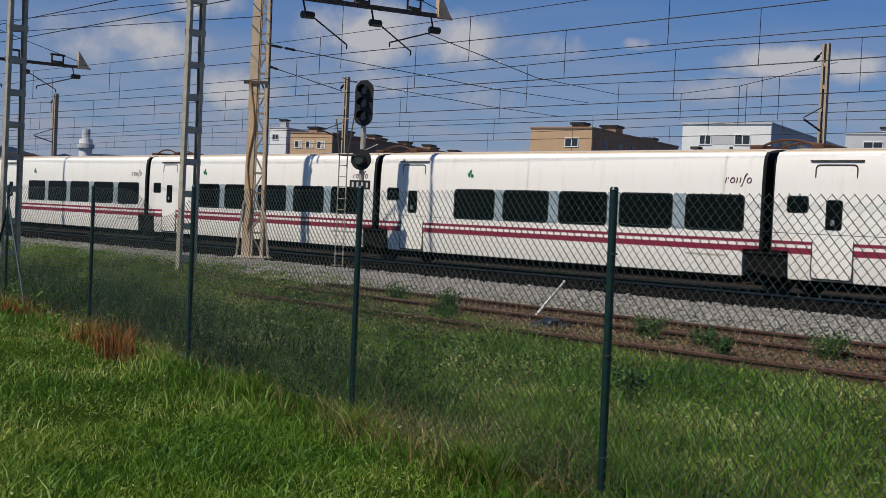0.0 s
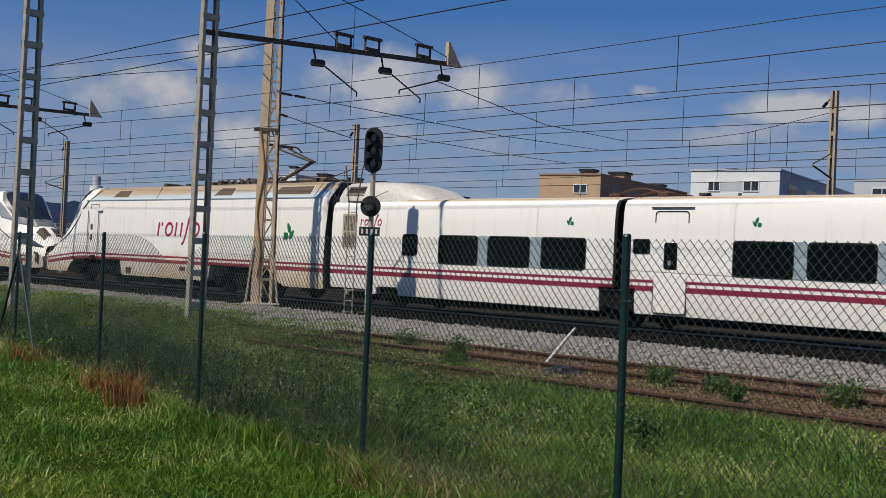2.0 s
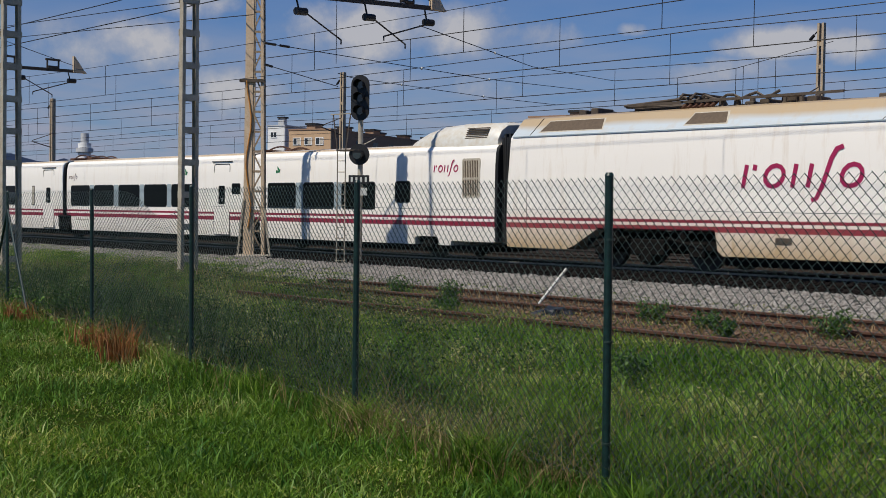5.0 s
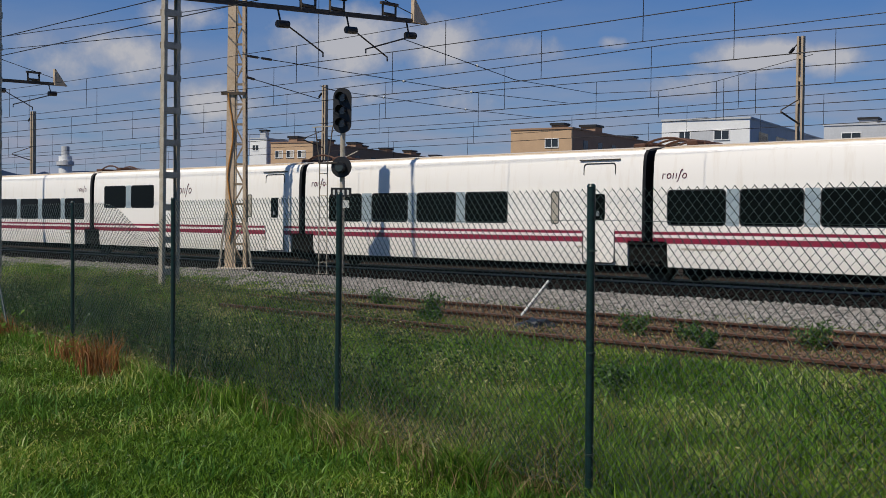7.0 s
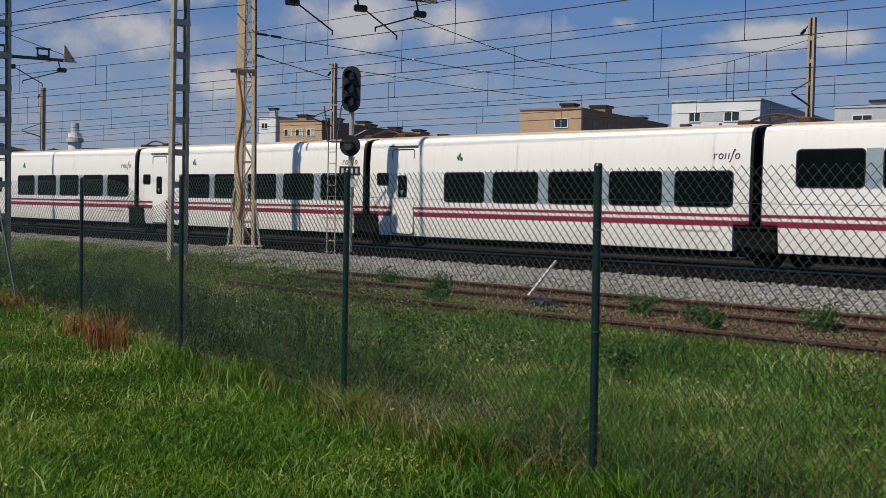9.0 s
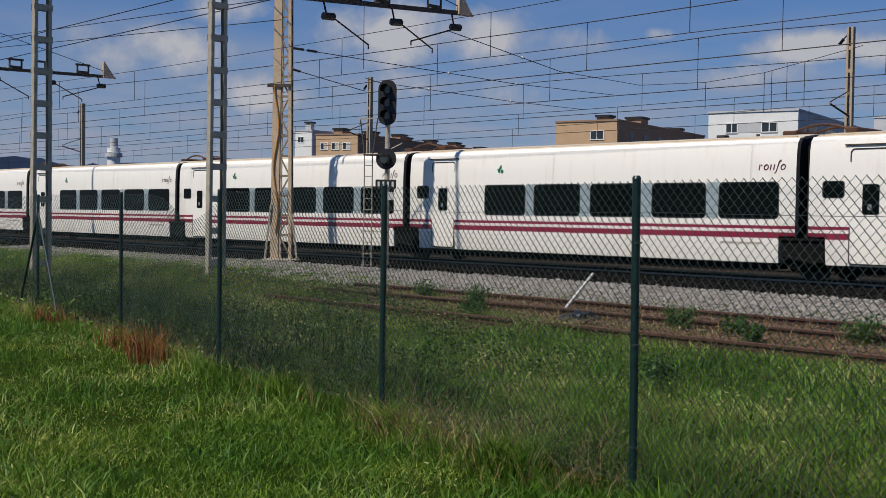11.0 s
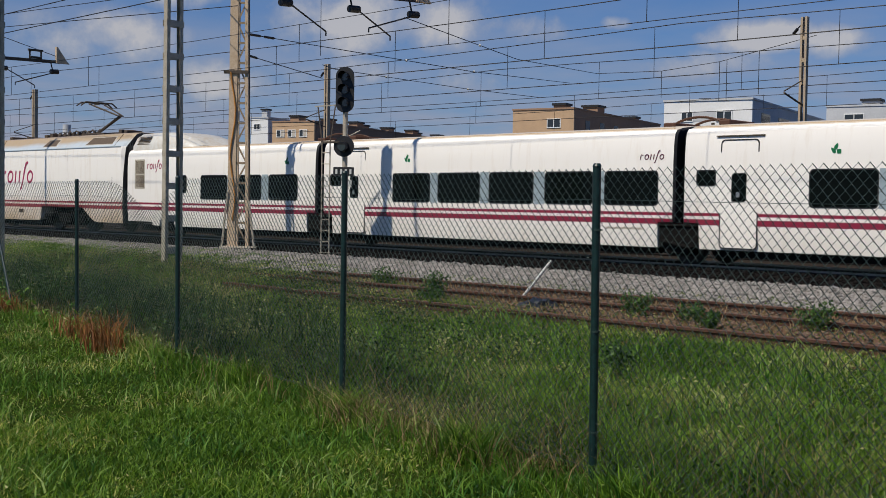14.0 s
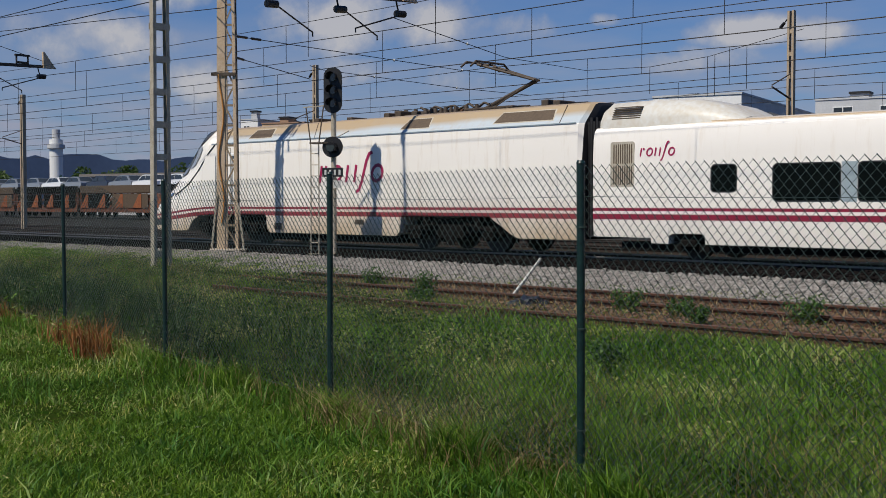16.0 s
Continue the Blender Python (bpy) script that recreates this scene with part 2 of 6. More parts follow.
M_LEAF = livery_mat("door_paint", bands=False)
M_LIV, M_LOCO = livery_mat("coach_paint"), livery_mat("power_car_paint", nose=True)
M_WHITE = mat("white_panel", (0.80, 0.79, 0.76), 0.4, vary=0.06, scale=1.5, coat=0.2)
M_GLASS = mat("tinted_glass", (0.003, 0.005, 0.004), 0.05, vary=0.2, scale=2, spec=0.09)
M_SCREEN = mat("windscreen", (0.02, 0.025, 0.03), 0.08, vary=0.2, scale=2, spec=0.6)
M_PILLAR = mat("pillar_grey", (0.33, 0.40, 0.43), 0.35, vary=0.08, scale=2)
M_SEAL = mat("black_rubber", (0.012, 0.012, 0.013), 0.6)
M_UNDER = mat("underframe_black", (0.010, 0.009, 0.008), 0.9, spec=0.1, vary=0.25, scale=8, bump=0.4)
M_RUSTY = mat("rusty_gear", (0.06, 0.04, 0.03), 0.8, vary=0.3, scale=10, color2=(0.03, 0.025, 0.022))
M_WHEEL = mat("wheel_steel", (0.035, 0.028, 0.024), 0.6, 0.3, scale=10)
M_MAGENTA = mat("crimson_vinyl", (0.36, 0.018, 0.085), 0.35, vary=0.08, scale=3)
M_DARKMAG = mat("dark_plum_vinyl", (0.10, 0.012, 0.035), 0.4)
M_GREEN = mat("green_vinyl", (0.01, 0.17, 0.06), 0.4)
M_METAL = mat("bright_rail_metal", (0.55, 0.54, 0.52), 0.35, 0.8, scale=8)
M_GRILLE = mat("brown_grille", (0.11, 0.075, 0.045), 0.7, vary=0.2, scale=12)
M_COPPER = mat("roof_copper_gear", (0.10, 0.045, 0.025), 0.6, 0.3, scale=14)
M_SILVER = mat("pale_grille", (0.50, 0.45, 0.36), 0.55, vary=0.15, scale=9)
M_GALV = mat("galvanised_steel", (0.50, 0.45, 0.36), 0.6, 0.15, vary=0.2, scale=5, color2=(0.32, 0.27, 0.20), bump=0.15)
M_TAN = mat("tan_painted_steel", (0.60, 0.47, 0.33), 0.6, vary=0.12, scale=3, color2=(0.46, 0.33, 0.21), bump=0.15)
M_DKSTEEL = mat("weathered_steel", (0.11, 0.085, 0.065), 0.7, 0.3, vary=0.25, scale=6)
M_WIRE = mat("overhead_wire", (0.03, 0.027, 0.025), 0.55, 0.5, scale=3)
M_INSUL = mat("brown_insulator", (0.012, 0.010, 0.009), 0.5)
M_CABLE = mat("orange_cable", (0.55, 0.24, 0.05), 0.5)
M_FENCE = mat("green_fence_wire", (0.055, 0.085, 0.072), 0.33, 0.25, vary=0.3, scale=12)
M_POST = mat("green_post", (0.006, 0.030, 0.026), 0.42, vary=0.35, scale=30, bump=0.1)
M_SIGBLK = mat("signal_black", (0.012, 0.012, 0.013), 0.5, vary=0.2)
M_LENS = mat("signal_lens", (0.03, 0.04, 0.035), 0.12, coat=0.6)
M_CONC = mat("concrete", (0.42, 0.37, 0.30), 0.85, vary=0.15, scale=2, bump=0.3)
M_SLEEPER = mat("sleeper", (0.06, 0.045, 0.035), 0.9, vary=0.25, scale=5, bump=0.4, rnd=0.25)
M_RAIL = mat("rusty_rail", (0.13, 0.062, 0.038), 0.65, 0.4, vary=0.3, scale=8)
M_RAILDK = mat("dark_rail_web", (0.045, 0.032, 0.026), 0.75, 0.2, vary=0.3, scale=8)
M_RAILTOP = mat("polished_rail", (0.35, 0.32, 0.30), 0.35, 0.8, scale=8)
M_STONE = mat("grey_ballast", (0.36, 0.335, 0.305), 0.85, vary=0.2, scale=4, color2=(0.14, 0.125, 0.11), bump=0.3)
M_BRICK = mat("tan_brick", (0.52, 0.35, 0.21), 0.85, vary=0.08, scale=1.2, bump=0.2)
# darker brick for walls turned from the sun, shade included in the colour
M_BRICKSHADE = mat("shaded_brick", (0.33, 0.20, 0.125), 0.85, vary=0.1, scale=1.2, bump=0.2)
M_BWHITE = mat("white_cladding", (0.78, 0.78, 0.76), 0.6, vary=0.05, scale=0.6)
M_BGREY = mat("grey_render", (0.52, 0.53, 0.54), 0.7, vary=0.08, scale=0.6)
M_ROOF = mat("roof_grey", (0.20, 0.18, 0.165), 0.8, scale=1)
M_WIN = mat("far_window", (0.04, 0.05, 0.06), 0.15, spec=0.3, scale=1)
M_SHUTTER = mat("shutter", (0.55, 0.50, 0.42), 0.7, scale=2)
M_WAGONO = mat("orange_wagon_panel", (0.34, 0.10, 0.025), 0.75, vary=0.25, scale=2, color2=(0.12, 0.04, 0.02))
M_WAGON = mat("rust_orange_wagon", (0.20, 0.065, 0.025), 0.8, vary=0.25, scale=2, color2=(0.05, 0.025, 0.02))
M_CARW = mat("car_white", (0.78, 0.79, 0.80), 0.25, coat=0.6, vary=0.03)
M_CARG = mat("car_silver", (0.32, 0.34, 0.36), 0.25, 0.4, coat=0.6, vary=0.03)
M_CARD = mat("car_dark", (0.025, 0.03, 0.045), 0.25, coat=0.6, vary=0.03)
M_TYRE = mat("tyre", (0.015, 0.015, 0.015), 0.8)
# blue of the distant haze, mixed into the hills' own colour
M_HILL = mat("far_hill_haze", (0.075, 0.11, 0.19), 1.0, vary=0.1, scale=0.004, spec=0.0)
M_TREE = leaf_mat("tree_leaves", (0.025, 0.055, 0.015), (0.07, 0.12, 0.03), (0.10, 0.13, 0.04))
M_GRASS1 = leaf_mat("lawn_blades", (0.018, 0.08, 0.006), (0.155, 0.27, 0.020), (0.44, 0.42, 0.11), 0.10)
M_GRASS2 = leaf_mat("meadow_blades", (0.016, 0.07, 0.005), (0.17, 0.30, 0.025), (0.48, 0.46, 0.18), 0.12)
M_HERB = leaf_mat("herb_leaves", (0.012, 0.042, 0.006), (0.14, 0.21, 0.025), (0.46, 0.42, 0.18), 0.12)
M_TUFT = leaf_mat("tuft_blades", (0.035, 0.12, 0.012), (0.15, 0.27, 0.035), (0.36, 0.42, 0.14), 0.10)
M_DARKWEED = leaf_mat("dark_weed_leaves", (0.010, 0.036, 0.008), (0.055, 0.105, 0.022), (0.30, 0.30, 0.13), 0.06)
M_DRY = leaf_mat("dry_blades", (0.10, 0.075, 0.025), (0.30, 0.22, 0.10), (0.36, 0.28, 0.15))
M_REED = leaf_mat("red_brown_dock", (0.12, 0.045, 0.015), (0.34, 0.14, 0.045), (0.40, 0.24, 0.10))
M_WEED = leaf_mat("weed_leaves", (0.02, 0.06, 0.012), (0.075, 0.15, 0.03), (0.22, 0.27, 0.09))
M_BLUE = mat("blue_sheet", (0.012, 0.016, 0.026), 0.5)
M_PALE = mat("pale_bar", (0.62, 0.62, 0.58), 0.5)
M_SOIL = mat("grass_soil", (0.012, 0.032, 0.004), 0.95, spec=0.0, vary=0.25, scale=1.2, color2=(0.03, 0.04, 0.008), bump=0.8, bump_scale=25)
M_DIRT = mat("brown_dirt", (0.17, 0.095, 0.055), 0.95, spec=0.1, vary=0.25, scale=1.6, color2=(0.055, 0.034, 0.022), bump=0.8, bump_scale=30)
M_GRAVEL = mat("gravel_bed", (0.20, 0.185, 0.17), 0.95, vary=0.3, scale=2.0, color2=(0.08, 0.075, 0.07), spec=0.1, bump=1.0, bump_scale=22)
# dark ballast, made near black to hold the shade under the train
M_BALLASTSHADE = mat("dark_ballast_shade", (0.013, 0.011, 0.010), 0.95, vary=0.3, scale=2.0, color2=(0.006, 0.005, 0.005), spec=0.05, bump=1.0, bump_scale=22)
M_YARD = mat("yard_ground", (0.042, 0.040, 0.037), 0.95, spec=0.05, vary=0.2, scale=0.3, bump=0.5, bump_scale=8)


# ---- mesh tools ----
def mesh_of(bm, material, smooth=None):
    me = bpy.data.meshes.new("mesh")
    bmesh.ops.recalc_face_normals(bm, faces=bm.faces)
    bm.to_mesh(me)
    bm.free()
    for one in (material if isinstance(material, (list, tuple)) else [material]):
        me.materials.append(one)
    if smooth is not None:
        me.polygons.foreach_set("use_smooth", [True] * len(me.polygons))
        me.set_sharp_from_angle(angle=radians(smooth))
    return me


def part(name, bm, material, parent, label="", smooth=None):
    """Links a bmesh as one mesh object under a thing or a part."""
    ob = new(name, mesh_of(bm, material, smooth))
    ob.parent = parent
    return tagged(ob, label)


def part_of(name, mesh, parent, m):
    """A repeat of a piece that shares its mesh."""
    ob = new(name, mesh)
    ob.parent = parent
    ob.matrix_basis = m
    return ob


def thing(name, label, category, m=None, group="", kind=""):
    ob = new(name)
    if m is not None:
        ob.matrix_basis = m
    return tagged(ob, label, category, group, kind)


def box(bm, x0, x1, y0, y1, z0, z1, bevel=0.0):
    vs = [bm.verts.new((x, y, z)) for x in (x0, x1) for y in (y0, y1) for z in (z0, z1)]
    fs = [bm.faces.new([vs[i] for i in f]) for f in
          ((0, 1, 3, 2), (4, 6, 7, 5), (0, 4, 5, 1), (2, 3, 7, 6), (0, 2, 6, 4), (1, 5, 7, 3))]
    if bevel:
        bmesh.ops.bevel(bm, geom=list({e for f in fs for e in f.edges}), offset=bevel, segments=1, affect="EDGES")
    return bm


def B(*a, **k):
    return box(bmesh.new(), *a, **k)


def tube(bm, a, b, r, n=8, r2=None, cap=True):
    a, b = Vector(a), Vector(b)
    d = (b - a).normalized()
    u = d.orthogonal().normalized()
    v = d.cross(u)
    rings = []
    for p, q in ((a, r), (b, r if r2 is None else r2)):
        rings.append([bm.verts.new(p + (u * math.cos(2 * math.pi * i / n) + v * math.sin(2 * math.pi * i / n)) * q) for i in range(n)])
    for i in range(n):
        j = (i + 1) % n
        bm.faces.new((rings[0][i], rings[0][j], rings[1][j], rings[1][i]))
    if cap:
        bm.faces.new(rings[0][::-1])
        bm.faces.new(rings[1])
    return bm


def beam(bm, a, b, w, h, up=(0, 0, 1)):
    """A bar of w by h from a to b."""
    a, b = Vector(a), Vector(b)
    d = (b - a).normalized()
    s = d.cross(Vector(up))
    s = (s if s.length > 1e-4 else d.orthogonal()).normalized()
    t = s.cross(d)
    q = [[bm.verts.new(p + s * (i * w / 2) + t * (j * h / 2)) for i, j in ((-1, -1), (1, -1), (1, 1), (-1, 1))] for p in (a, b)]
    for i in range(4):
        j = (i + 1) % 4
        bm.faces.new((q[0][i], q[0][j], q[1][j], q[1][i]))
    bm.faces.new(q[0][::-1])
    bm.faces.new(q[1])
    return bm


def plate(bm, pts, y, th, side):
    """A flat outline in x and z, th thick, whose outer face lies at y."""
    a = [bm.verts.new((x, y, z)) for x, z in pts]
    b = [bm.verts.new((x, y - side * th, z)) for x, z in pts]
    bm.faces.new(a)
    bm.faces.new(b[::-1])
    for i in range(len(pts)):
        j = (i + 1) % len(pts)
        bm.faces.new((a[i], a[j], b[j], b[i]))
    return bm


def round_rect(x0, x1, z0, z1, r, n=4):
    pts = []
    for cx, cz, a0 in ((x1 - r, z1 - r, 0), (x0 + r, z1 - r, 90), (x0 + r, z0 + r, 180), (x1 - r, z0 + r, 270)):
        for i in range(n + 1):
            a = radians(a0 + 90 * i / n)
            pts.append((cx + r * math.cos(a), cz + r * math.sin(a)))
    return pts


def poly_tube(pts, r, n=4):
    """One bent wire through the points."""
    bm = bmesh.new()
    rows = []
    for i, p in enumerate(pts):
        d = (pts[min(i + 1, len(pts) - 1)] - pts[max(i - 1, 0)]).normalized()
        u = d.cross(Vector((0.1, 0.2, 1))).normalized()
        v = d.cross(u)
        rows.append([bm.verts.new(p + (u * math.cos(6.2832 * k / n) + v * math.sin(6.2832 * k / n)) * r) for k in range(n)])
    for a, b in zip(rows, rows[1:]):
        for k in range(n):
            bm.faces.new((a[k], a[(k + 1) % n], b[(k + 1) % n], b[k]))
    return bm


def cloud_mesh(name, verts, faces_n, material, per):
    """A mesh from arrays: every face has `per` corners."""
    me = bpy.data.meshes.new(name)
    verts = np.asarray(verts, np.float32)
    idx = np.asarray(faces_n, np.int32)
    me.vertices.add(len(verts))
    me.vertices.foreach_set("co", verts.ravel())
    me.loops.add(idx.size)
    me.loops.foreach_set("vertex_index", idx.ravel())
    me.polygons.add(len(idx))
    me.polygons.foreach_set("loop_start", np.arange(0, idx.size, per, dtype=np.int32))
    me.update(calc_edges=True)
    me.validate()
    me.materials.append(material)
    return me


# ---- ground ----
PROFILE = [(-600, -0.6), (-30, -0.56), (0, -0.53), (8, -0.52), (11, -0.48), (13.2, -0.40), (14.6, -0.34), (17.6, -0.34), (18.2, -0.30),
           (20.5, -0.22), (22.3, -0.14), (22.9, -0.10), (27.6, -0.10), (29.0, -0.16), (38, -0.2), (52, -0.2), (140, 0.0), (500, 0.5), (4500, 6)]


def ground_z(y):
    return float(np.interp(y, [a for a, b in PROFILE], [b for a, b in PROFILE]))


def grass_edge(x):
    """Where the meadow ends and the dirt of the siding begins."""
    return np.interp(-np.asarray(x), (9.0, 13.0, 16.0, 20.0, 24.5, 28.0, 50.0), (12.5, 13.7, 15.4, 18.0, 20.3, 21.3, 21.6))


def build_ground():
    ys = sorted(set([a for a, b in PROFILE] + list(np.arange(1, 30, 0.5))))
    xs = [-4500, -900, -300, -120] + list(range(-80, 21, 2)) + [60, 200, 900, 4500]
    bm = bmesh.new()
    g = [[bm.verts.new((x, y, ground_z(y))) for x in xs] for y in ys]
    for j in range(len(ys) - 1):
        yc = (ys[j] + ys[j + 1]) / 2
        for i in range(len(xs) - 1):
            f = bm.faces.new((g[j][i], g[j][i + 1], g[j + 1][i + 1], g[j + 1][i]))
            xc = (xs[i] + xs[i + 1]) / 2
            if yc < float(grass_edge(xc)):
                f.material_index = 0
            elif yc < 17.9 - max(0.0, -xc - 21.0):
                f.material_index = 1
            elif yc < 21.7:
                f.material_index = 2
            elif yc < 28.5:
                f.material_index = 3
            else:
                f.material_index = 4
    ob = new("ground", mesh_of(bm, [M_SOIL, M_DIRT, M_GRAVEL, M_BALLASTSHADE, M_YARD]))
    tagged(ob, "grass verge, dirt siding, pale gravel and ballast", "ground", kind="structure")


build_ground()


def build_track(y_mid, x0, x1, label, step, dx_sleeper, material_top, zr, sleep=True):
    tr = thing("track", label, "railway track", pose(0, y_mid, zr), kind="structure")
    for s in (-1, 1):
        bm = bmesh.new()
        y = s * 0.87
        if sleep and material_top is M_RAILDK:
            head = box(bmesh.new(), x0, x1, y - 0.035, y + 0.035, -0.045, 0, 0.008)
        else:
            head = None
            box(bm, x0, x1, y - 0.035, y + 0.035, -0.045, 0, 0.008)
        box(bm, x0, x1, y - 0.009, y + 0.009, -0.135, -0.045)
        box(bm, x0, x1, y - 0.07, y + 0.07, -0.155, -0.135)
        rail = part("rail", bm, material_top, tr)
        if head:
            part("rail_head", head, M_RAILTOP, rail, "worn shiny rail head")
    if sleep:
        me = mesh_of(B(-0.12, 0.12, -1.3, 1.3, -0.26, -0.158, 0.015), M_SLEEPER)
        x = x0 + 0.3
        while x < x1:
            part_of("sleeper", me, tr, pose(x, random.uniform(-0.03, 0.03), random.uniform(-0.01, 0.0), 0, 0, random.uniform(-0.6, 0.6)))
            x += step
    return tr


build_track(25.25, -95, 12, "running line with worn rails on dark ballast", 0.6, 0, M_RAILDK, 0.0)
build_track(16.27, -21, 12, "disused siding with rusty rails sunk in brown dirt", 0.62, 0, M_RAIL, -0.21)
loose = thing("old_rail", "rusty loose rail half sunk in brown dirt", "rail", pose(0, 13.3, -0.30))
part("rail", box(B(-19, 8, -0.035, 0.035, 0.02, 0.07, 0.008), -19, 8, -0.012, 0.012, -0.06, 0.02), M_RAIL, loose)
build_track(30.4, -150, 40, "second running line behind the train", 1.2, 0, M_RAILDK, 0.0, False)
build_track(35.5, -150, 40, "third running line behind the train", 1.2, 0, M_RAILDK, 0.0, False)


# ---- the train ----
def loft(sections, ring, dark_ends=False, both=True):
    """Body skin from sections (x, half width, bottom, top) and a ring function."""
    bm = bmesh.new()
    rows = []
    for sec in sections:
        half = ring(*sec[1:])
        pts = [(y, z) for y, z in half] + [(-y, z) for y, z in half[::-1] if y > 1e-6]
        rows.append([bm.verts.new((sec[0], -y, z)) for y, z in pts])
    for r, (a, b) in enumerate(zip(rows, rows[1:])):
        for i in range(len(a)):
            j = (i + 1) % len(a)
            f = bm.faces.new((a[i], a[j], b[j], b[i]))
            if dark_ends and (r == 0 or (both and r == len(rows) - 2)):
                f.material_index = 1
    ends = [bm.faces.new(rows[0]), bm.faces.new(rows[-1][::-1])]
    if dark_ends:
        ends[0].material_index = 1
        if both:
            ends[1].material_index = 1
    return bm


def coach_ring(w, b, h):
    return [(w * 0.965, b), (w * 0.985, b + 0.25 if b < 0.7 else b + 0.02), (w, 1.08), (w, 2.5), (w * 0.985, 2.92), (w * 0.96, 3.10), (w * 0.90, 3.20),
            (w * 0.80, h - 0.115), (w * 0.76, h - 0.09), (w * 0.45, h - 0.03), (0, h)]


def loco_ring(w, b, h):
    k = (h - 0.30) / 3.65
    zt = lambda z: 0.30 + (z - 0.30) * k
    f = 0.5 * math.sqrt(max(0.0, min(1.0, 3.95 - h)))
    return [(w * 0.97, b), (w * 0.99, b + (1.0 - b) * 0.6 if b < 0.9 else b + 0.03), (w, min(max(1.05, b + 0.06), b + 0.42 * (h - b))),
            (w * (1 - 0.30 * f), zt(2.2)), (w * (0.99 - 0.85 * f), zt(3.0)), (w * (0.965 - 0.98 * f), zt(3.34)), (w * (0.94 - 0.98 * f), zt(3.40)), (w * (0.62 - 0.60 * f), zt(3.88)),
            (w * (0.50 - 0.48 * f), zt(3.935)), (w * (0.25 - 0.22 * f), zt(3.95)), (0, zt(3.95))]


def stroke(bm, pts, t, y, side):
    """A flat bent band through the points, t wide."""
    rows = []
    for k, p in enumerate(pts):
        a, b = pts[max(k - 1, 0)], pts[min(k + 1, len(pts) - 1)]
        d = math.hypot(b[0] - a[0], b[1] - a[1]) or 1.0
        n = ((a[1] - b[1]) / d * t / 2, (b[0] - a[0]) / d * t / 2)
        rows.append([bm.verts.new((p[0] + q * n[0], y, p[1] + q * n[1])) for q in (-1, 1)])
    for a, b in zip(rows, rows[1:]):
        bm.faces.new((a[0], b[0], b[1], a[1]))


def brand_shapes(parent, x0, x1, z, size, y, material, side):
    """The operator's mark as plain slanting bars, two rings and one tall sweep."""
    w = x1 - x0
    lean = 0.18 * size

    def place(u, v):
        x = x0 + u * w if side < 0 else x1 - u * w
        return x + (lean * v if side < 0 else -lean * v), z + v * size
    sweep = [(0.61, -0.55), (0.65, -0.45), (0.68, 0.1), (0.71, 1.2), (0.74, 1.6), (0.79, 1.7)]

    def ring(u):
        return [(u + 0.08 + 0.08 * math.cos(radians(a)), 0.5 + 0.45 * math.sin(radians(a))) for a in range(0, 361, 30)]
    for pts in ([(0.0, 0.0), (0.0, 1.0)], [(0.075, 0.75), (0.075, 1.0)], ring(0.18), [(0.43, 0.0), (0.43, 1.0)], [(0.56, 0.0), (0.56, 1.0)], sweep, ring(0.82)):
        bm = bmesh.new()
        stroke(bm, [place(*p) for p in pts], 0.20 * size, y + side * 0.002, side)
        part("logo_shape", bm, material, parent)


def leaf_mark(parent, x, z, s, y, side):
    bm = bmesh.new()
    for cx, cz, a in ((0.05, 0.35, 65), (-0.22, 0.0, 130)):
        ca, sa = math.cos(radians(a)), math.sin(radians(a))
        pts = []
        for i in range(12):
            q = 2 * math.pi * i / 12
            u, v = 0.32 * math.cos(q), 0.15 * math.sin(q) * (1 - 0.4 * math.cos(q))
            pts.append((x + s * (cx + u * ca - v * sa), z + s * (cz + u * sa + v * ca)))
        plate(bm, pts, y, 0.003, side)
    plate(bm, round_rect(x + 0.12 * s, x + 0.52 * s, z - 0.3 * s, z + 0.1 * s, 0.08 * s), y, 0.003, side)
    part("leaf_mark", bm, M_GREEN, parent)


def running_gear(parent, x, wheel_r=0.42, far=True):
    """Axle frame with two wheels under a joint."""
    bm = bmesh.new()
    for s in (-1, 1):
        box(bm, x - 0.54, x + 0.54, s * 1.30 - 0.14, s * 1.30 + 0.14, 0.40, 0.95, 0.03)
        box(bm, x - 0.56, x + 0.56, s * 1.46 - 0.02, s * 1.46 + 0.02, 0.90, 0.96, 0.01)
        box(bm, x - 0.32, x + 0.32, s * 1.2 - 0.2, s * 1.2 + 0.2, 0.22, 0.5, 0.05)
        tube(bm, (x - 0.4, s * 1.47, 0.55), (x + 0.4, s * 1.47, 0.40), 0.05)
        tube(bm, (x - 0.3, s * 1.36, 0.3), (x - 0.3, s * 1.36, 0.8), 0.07)
    box(bm, x - 0.25, x + 0.25, -1.2, 1.2, 0.5, 0.85)
    part("axle_frame", bm, M_UNDER, parent)
    for s in (-1, 1):
        bm = bmesh.new()
        tube(bm, (x, s * 0.80, wheel_r), (x, s * 0.93, wheel_r), wheel_r, 24)
        tube(bm, (x, s * 0.76, wheel_r), (x, s * 0.80, wheel_r), wheel_r + 0.03, 24)
        tube(bm, (x, s * 0.93, wheel_r), (x, s * 1.02, wheel_r), 0.14, 12)
        part("wheel", bm, M_WHEEL, parent)


def side_window(parent, x0, x1, z0, z1, side, glass=None, name="window", r=0.09):
    y = side * 1.4705
    bm = plate(bmesh.new(), round_rect(x0 - 0.03, x1 + 0.03, z0 - 0.03, z1 + 0.03, r + 0.02), y + side * 0.004, 0.02, side)
    w = part(name, bm, M_SEAL, parent)
    part("pane", plate(bmesh.new(), round_rect(x0, x1, z0, z1, r), y + side * 0.008, 0.012, side), glass or M_GLASS, w)


